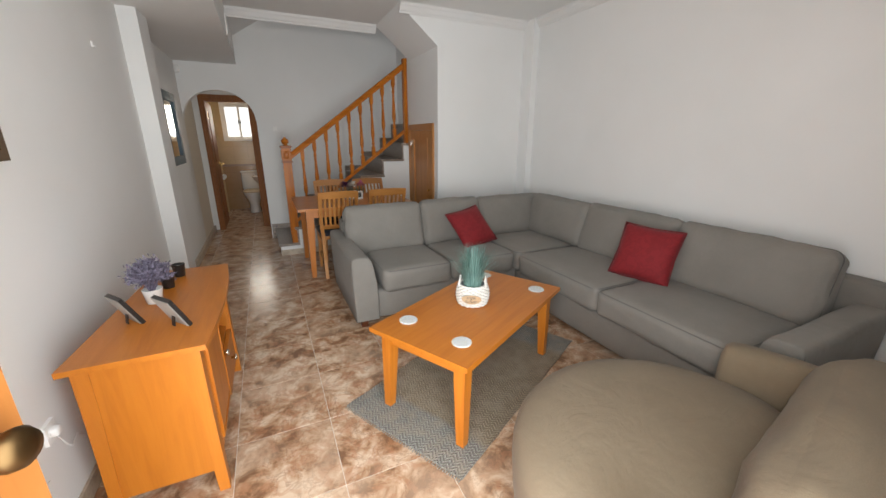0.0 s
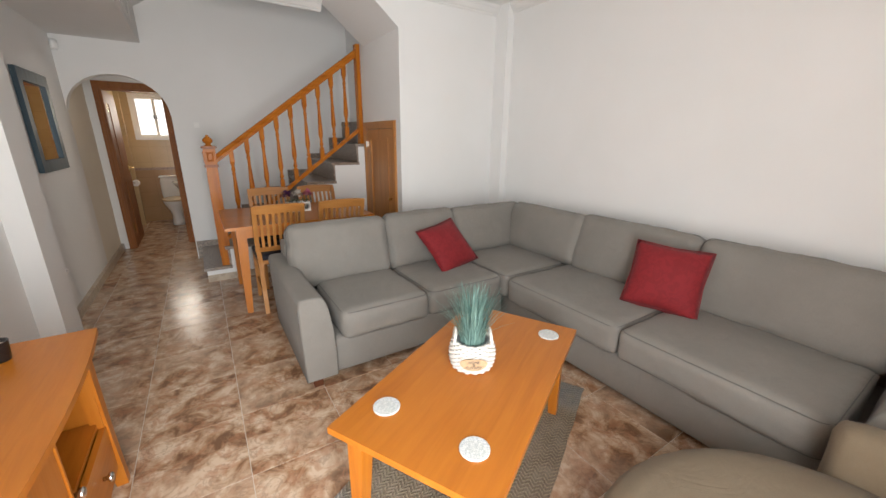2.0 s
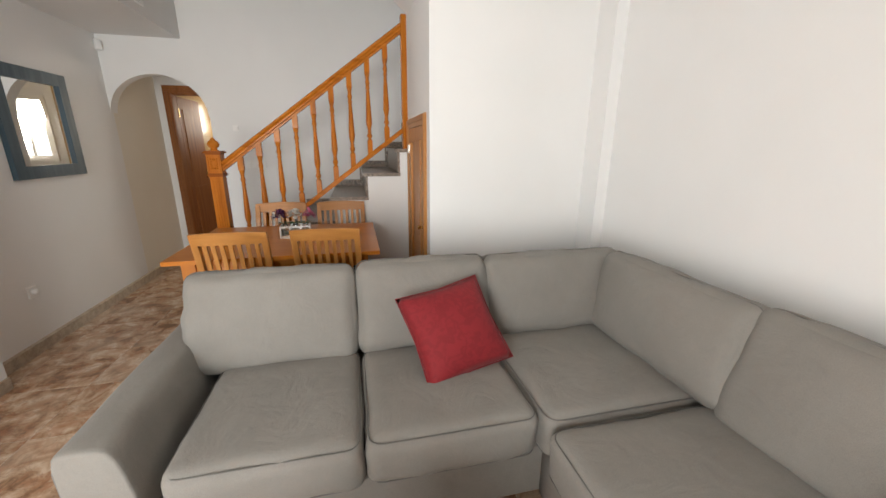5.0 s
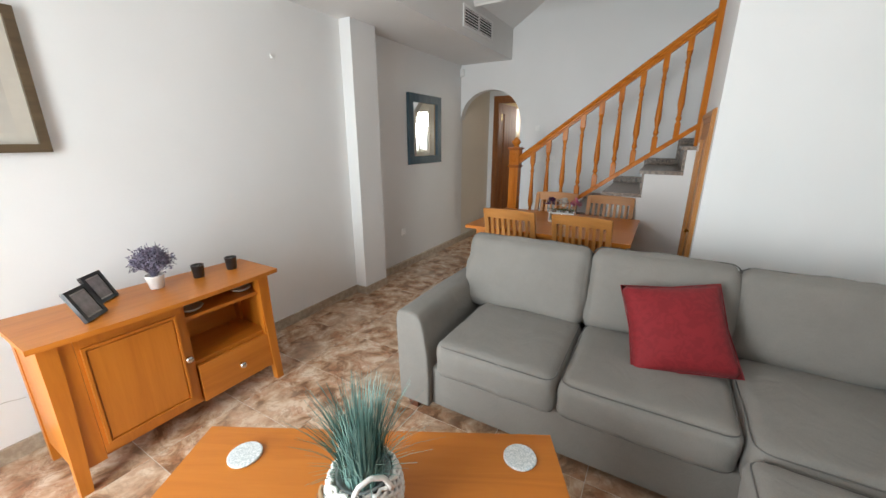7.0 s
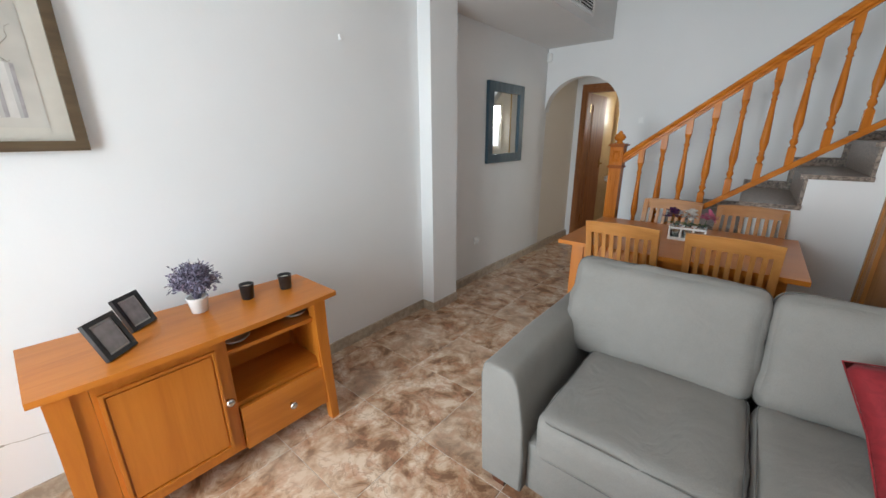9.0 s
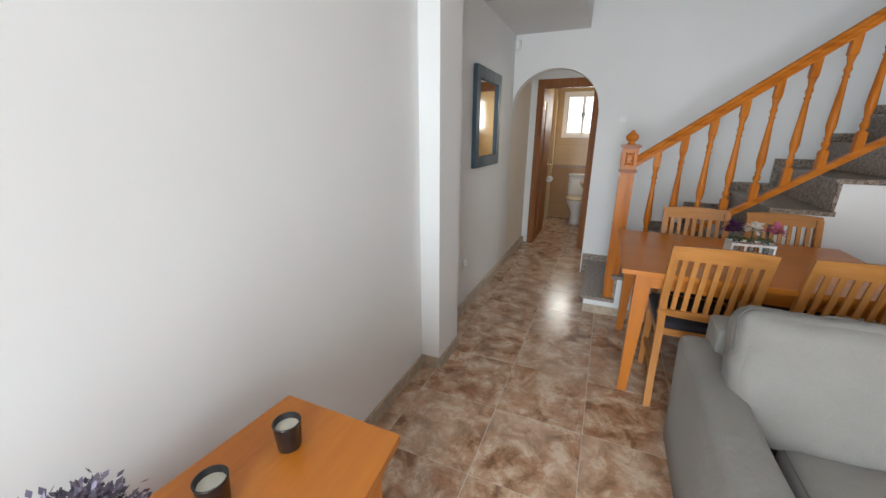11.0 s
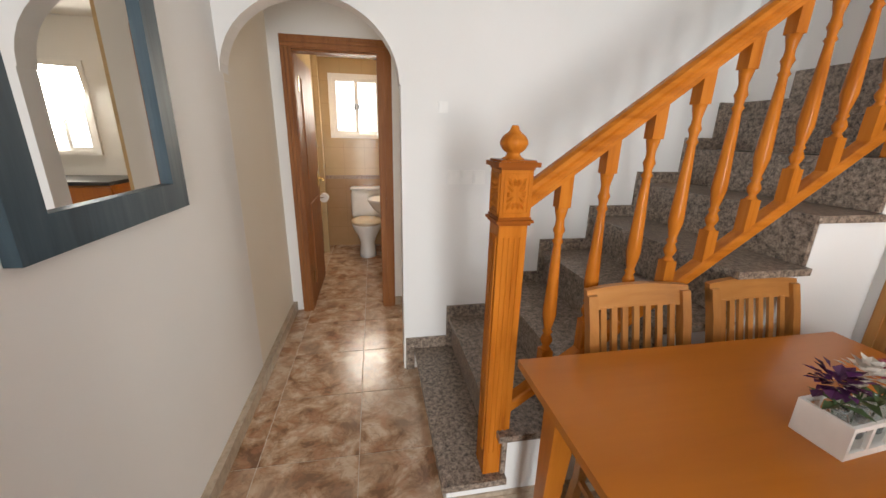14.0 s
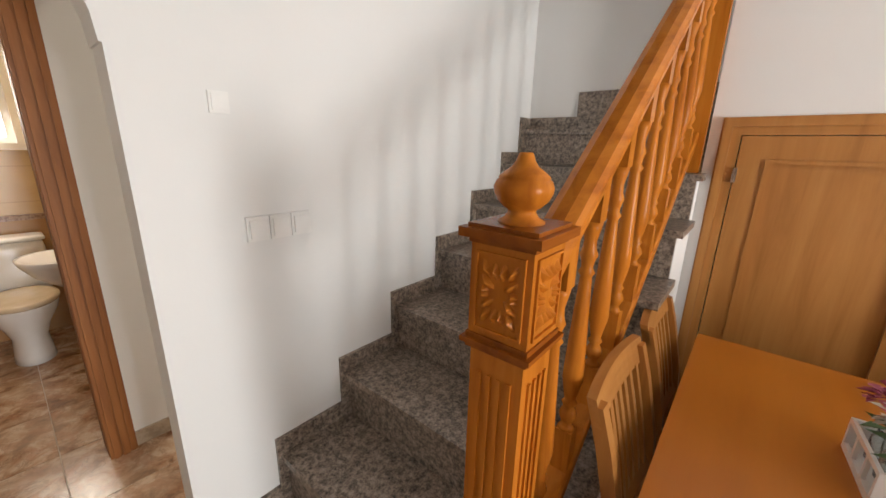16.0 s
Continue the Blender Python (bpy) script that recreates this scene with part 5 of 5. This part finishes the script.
def dining_chair(place, turn):
    c = thing("dining_chair", place, "slat-backed wooden dining chair with dark seat pushed under the table", "chair", "chairs round the dining table", turn)
    part("seat_frame", boxes((-0.188, 0.188, 0.0, 0.40, 0.41, 0.445)), CHAIR_X, c, bevel=0.004)
    part("seat", soft((0.385, 0.40, 0.045), 0.02, (0, 0, 0.3), 8, pose(0, 0.205, 0.462)), NAVY, c, "dark cloth seat pad", smooth=True)
    for sx in (-1, 1):
        bm = bmesh.new()
        tapered_leg(bm, sx * 0.188, 0.40, 0.0, 0.41, 0.04, 0.028, sx, 1)
        part("leg", bm, CHAIR_Z, c)
        bm = bmesh.new()
        w = 0.017
        rows = []
        for z, y in ((0.0, -0.045), (0.20, -0.012), (0.44, 0.0), (0.62, -0.02), (0.80, -0.062), (0.90, -0.092)):
            x = sx * (0.170 + (0.010 if z > 0.5 else 0))
            rows.append([bm.verts.new(p) for p in ((x - w, y - w, z), (x + w, y - w, z), (x + w, y + w, z), (x - w, y + w, z))])
        for a, b in zip(rows, rows[1:]):
            for k in range(4):
                bm.faces.new((a[k], a[(k + 1) % 4], b[(k + 1) % 4], b[k]))
        bm.faces.new(rows[0][::-1])
        bm.faces.new(rows[-1])
        part("leg", bm, CHAIR_Z, c)

    def bent_rail(name, zc, h, y0, bend):
        bm = bmesh.new()
        n = 10
        rows = []
        for i in range(n + 1):
            t = 2 * i / n - 1
            x = 0.197 * t
            y = y0 - bend * (1 - t * t)
            dz = 0.010 * (1 - t * t)
            rows.append([bm.verts.new(p) for p in ((x, y - 0.011, zc - h / 2), (x, y + 0.011, zc - h / 2), (x, y + 0.011 - 0.02, zc + h / 2 + dz), (x, y - 0.011 - 0.02, zc + h / 2 + dz))])
        for a, b in zip(rows, rows[1:]):
            for k in range(4):
                bm.faces.new((a[k], a[(k + 1) % 4], b[(k + 1) % 4], b[k]))
        bm.faces.new(rows[0][::-1])
        bm.faces.new(rows[-1])
        part(name, bm, CHAIR_X, c, bevel=0.003)

    bent_rail("top_rail", 0.882, 0.066, -0.082, 0.014)
    bent_rail("lower_rail", 0.545, 0.035, -0.002, 0.018)
    for i in range(7):
        x = -0.134 + 0.268 * i / 6
        t = x / 0.197
        bm = bmesh.new()
        rows = []
        for k in range(6):
            s = k / 5
            z = 0.555 + 0.30 * s
            y = -0.006 - 0.022 * (1 - t * t) - 0.066 * s ** 1.2
            rows.append([bm.verts.new(p) for p in ((x - 0.011, y - 0.006, z), (x + 0.011, y - 0.006, z), (x + 0.011, y + 0.006, z), (x - 0.011, y + 0.006, z))])
        for a, b in zip(rows, rows[1:]):
            for k in range(4):
                bm.faces.new((a[k], a[(k + 1) % 4], b[(k + 1) % 4], b[k]))
        bm.faces.new(rows[0][::-1])
        bm.faces.new(rows[-1])
        part("slat", bm, CHAIR_Z, c)
    for sx in (-1, 1):
        part("stretcher", boxes((sx * 0.172 - 0.009, sx * 0.172 + 0.009, 0.0, 0.38, 0.17, 0.195)), CHAIR_Z, c)
    return c


first = dining_chair((1.452, 4.885, 0), 0)
copy_thing(first, pose(1.970, 4.888, 0, 0, 0, -3))
copy_thing(first, pose(1.536, 5.792, 0, 0, 0, 180))
copy_thing(first, pose(2.020, 5.795, 0, 0, 0, 181))

fl = thing("flower_box", (1.715, 5.36, 0.75), "white wooden box of jars with artificial flowers", "flower arrangement", turn=4)
L, D, H = 0.205, 0.105, 0.085
part("box", boxes((-L / 2, L / 2, -D / 2, D / 2, 0, 0.008), (-L / 2, L / 2, -D / 2, -D / 2 + 0.008, 0.008, 0.018), (-L / 2, L / 2, -D / 2, -D / 2 + 0.008, H - 0.012, H),
                  (-L / 2, L / 2, D / 2 - 0.008, D / 2, 0.008, 0.018), (-L / 2, L / 2, D / 2 - 0.008, D / 2, H - 0.012, H),
                  (-L / 2, -L / 2 + 0.008, -D / 2 + 0.008, D / 2 - 0.008, 0.008, H), (L / 2 - 0.008, L / 2, -D / 2 + 0.008, D / 2 - 0.008, 0.008, H),
                  *[(x - 0.005, x + 0.005, y, y + 0.008, 0.018, H - 0.012) for x in (-L / 2 + 0.005, -L / 6, L / 6, L / 2 - 0.005) for y in (-D / 2, D / 2 - 0.008)]), WHITEPLAST, fl)
GLASS = material("clear_glass", (0.9, 0.95, 0.94), 0.03)
GLASS.node_tree.nodes["Principled BSDF"].inputs["Transmission Weight"].default_value = 0.9
for i, (mat, lab) in enumerate(((PURPLE, "purple bloom"), (WHITEPETAL, "white bloom"), (PINK, "pink bloom"))):
    x = -0.066 + 0.066 * i
    bm = bmesh.new()
    lathe(bm, [(0.022, 0.009), (0.025, 0.014), (0.025, 0.07), (0.018, 0.085), (0.018, 0.095), (0.016, 0.095), (0.016, 0.084), (0.022, 0.07), (0.022, 0.014), (0.001, 0.013)], x, 0, 16)
    part("jar", bm, GLASS, fl, "clear glass jar", smooth=True)
    bm = bmesh.new()
    tube(bm, [(x, 0, 0.015), (x * 1.4, 0, 0.145)], 0.002, 5)
    for k in range(4):
        a = k * 1.6 + i
        c = Vector((x, 0, 0.10))
        d = Vector((math.cos(a), math.sin(a), 0.25))
        u = Vector((-math.sin(a), math.cos(a), 0))
        v = [bm.verts.new(q) for q in (c, c + d * 0.03 + u * 0.014, c + d * 0.062 - Vector((0, 0, 0.014)), c + d * 0.03 - u * 0.014)]
        bm.faces.new(v)
    part("leaves", bm, GREENLEAF, fl)
    bm = bmesh.new()
    cc = Vector((x * 1.5, 0.004 * i, 0.156))
    for k in range(70):
        a, e = rnd.random() * 6.283, math.asin(rnd.uniform(-0.3, 1))
        d = Vector((math.cos(a) * math.cos(e), math.sin(a) * math.cos(e), math.sin(e)))
        u = d.cross(Vector((0.3, 0.2, 1))).normalized()
        up = d.cross(u).normalized()
        c = cc + d * rnd.uniform(0.006, 0.036)
        s = rnd.uniform(0.017, 0.028)
        v = [bm.verts.new(q) for q in (c, c + d * s * 0.7 + u * s * 0.6, c + d * s * 1.2 + up * s * 0.3, c + d * s * 0.7 - u * s * 0.6)]
        bm.faces.new(v)
    part("bloom", bm, mat, fl, lab)

# ---- bathroom things ----
wc = thing("toilet", (0.545, 9.70, 0), "white ceramic close-coupled toilet with cream seat", "toilet", turn=180)


def oval_loft(bm, rings, n=28):
    rows = []
    for cy, rx, ry, z in rings:
        rows.append([bm.verts.new((rx * math.cos(2 * math.pi * i / n), cy + ry * math.sin(2 * math.pi * i / n), z)) for i in range(n)])
    for a, b in zip(rows, rows[1:]):
        for i in range(n):
            bm.faces.new((a[i], a[(i + 1) % n], b[(i + 1) % n], b[i]))
    bm.faces.new(rows[0][::-1])
    bm.faces.new(rows[-1])


bm = bmesh.new()
oval_loft(bm, [(0.44, 0.10, 0.15, 0), (0.44, 0.095, 0.14, 0.05), (0.43, 0.085, 0.125, 0.16), (0.43, 0.11, 0.16, 0.24), (0.42, 0.165, 0.225, 0.34), (0.42, 0.178, 0.24, 0.385), (0.42, 0.178, 0.24, 0.40)])
part("bowl", bm, WHITEGLOSS, wc, smooth=True)
bm = bmesh.new()
oval_loft(bm, [(0.42, 0.182, 0.242, 0.402), (0.42, 0.188, 0.25, 0.412), (0.42, 0.186, 0.247, 0.430), (0.42, 0.16, 0.22, 0.437)])
part("seat_lid", bm, SEATWOOD, wc, "cream seat and lid", smooth=True)
part("cistern", soft((0.37, 0.17, 0.36), 0.035, (0.03, 0.06, 0), 8, pose(0, 0.10, 0.57)), WHITEGLOSS, wc, smooth=True)
part("cistern_lid", soft((0.39, 0.19, 0.035), 0.015, (0, 0, 0.2), 6, pose(0, 0.10, 0.765)), WHITEGLOSS, wc, smooth=True)
part("shelf_block", soft((0.26, 0.22, 0.20), 0.04, (0, 0, 0), 6, pose(0, 0.16, 0.30)), WHITEGLOSS, wc, smooth=True)
sk = thing("washbasin", (0.95, 9.02, 0), "small white ceramic wall washbasin", "washbasin", turn=90)
bm = bmesh.new()
oval_loft(bm, [(0.14, 0.07, 0.09, 0.53), (0.17, 0.13, 0.155, 0.61), (0.19, 0.20, 0.187, 0.69), (0.195, 0.22, 0.195, 0.725), (0.195, 0.195, 0.172, 0.727), (0.195, 0.12, 0.10, 0.68)])
part("basin", bm, WHITEGLOSS, sk, smooth=True)
bm = bmesh.new()
tube(bm, [(0, 0.03, 0.75), (0, 0.03, 0.83), (0, 0.06, 0.85), (0, 0.10, 0.83)], 0.009, 8)
part("tap", bm, CHROME, sk, "chrome tap", smooth=True)
hold = thing("paper_holder", (0.015, 9.15, 0.72), "chrome toilet paper holder on the tiled wall", "paper holder")
bm = bmesh.new()
tube(bm, [(0.0, 0, 0.0), (0.06, 0, 0.0), (0.065, 0.13, 0.0)], 0.006, 6)
part("arm", bm, CHROME, hold)
bm = bmesh.new()
lathe(bm, [(0.018, -0.05), (0.048, -0.05), (0.048, 0.05), (0.018, 0.05)], n=18)
bmesh.ops.transform(bm, matrix=pose(0.065, 0.07, -0.01, 90, 0, 0), verts=bm.verts)
part("paper_roll", bm, WHITEPLAST, hold, "white paper roll")

# ---- kitchen glimpsed in the mirror ----
kc = thing("kitchen_cabinet", (2.2, 9.10, 0), "pale wooden kitchen base cabinet under the window", "cabinet")
part("body", boxes((-0.3, 1.5, 0.04, 0.6, 0.1, 0.86)), HONEY_X, kc)
for k in range(3):
    d = part("door", boxes((-0.28 + 0.6 * k, 0.28 + 0.6 * k, 0.02, 0.04, 0.12, 0.84)), HONEY_Z, kc, bevel=0.003)
    part("handle", boxes((0.2 + 0.6 * k, 0.215 + 0.6 * k, 0.0, 0.02, 0.6, 0.72)), CHROME, d)
wt = tagged(new("worktop"), "dark kitchen worktop below the window", "worktop")
part("slab", boxes((1.9, 3.7, 9.08, 9.72, 0.862, 0.9)), BLACK, wt, bevel=0.004)

# ---- floor tiles ----
TS = 0.4385
me = None
for i in range(-1, 9):
    for j in range(-5, 17):
        x, y = 0.10 + TS * (i + 0.5), 2.72 + TS * (j + 0.5)
        x0, x1, y0, y1 = x - TS / 2, x + TS / 2, y - TS / 2, y + TS / 2
        if x1 < 0 or x0 > RW or y1 < 0.75 or y0 > 9.73 or (y0 > FY + 0.1 and x0 > 3.0) or (x0 > 1.0 and SY < y0 and y1 < FY):
            continue
        if me is None:
            bm = boxes((-TS / 2 + 0.0017, TS / 2 - 0.0017, -TS / 2 + 0.0017, TS / 2 - 0.0017, -0.008, 0))
            bmesh.ops.bevel(bm, geom=[e for e in bm.edges if all(v.co.z > -0.001 for v in e.verts)], offset=0.0008, segments=1, affect="EDGES")
            me = bpy.data.meshes.new("floor_tile")
            bm.to_mesh(me)
            bm.free()
            me.materials.append(TILE)
        t = new("floor_tile", me)
        t.parent = floor
        t.location = (x, y, 0)
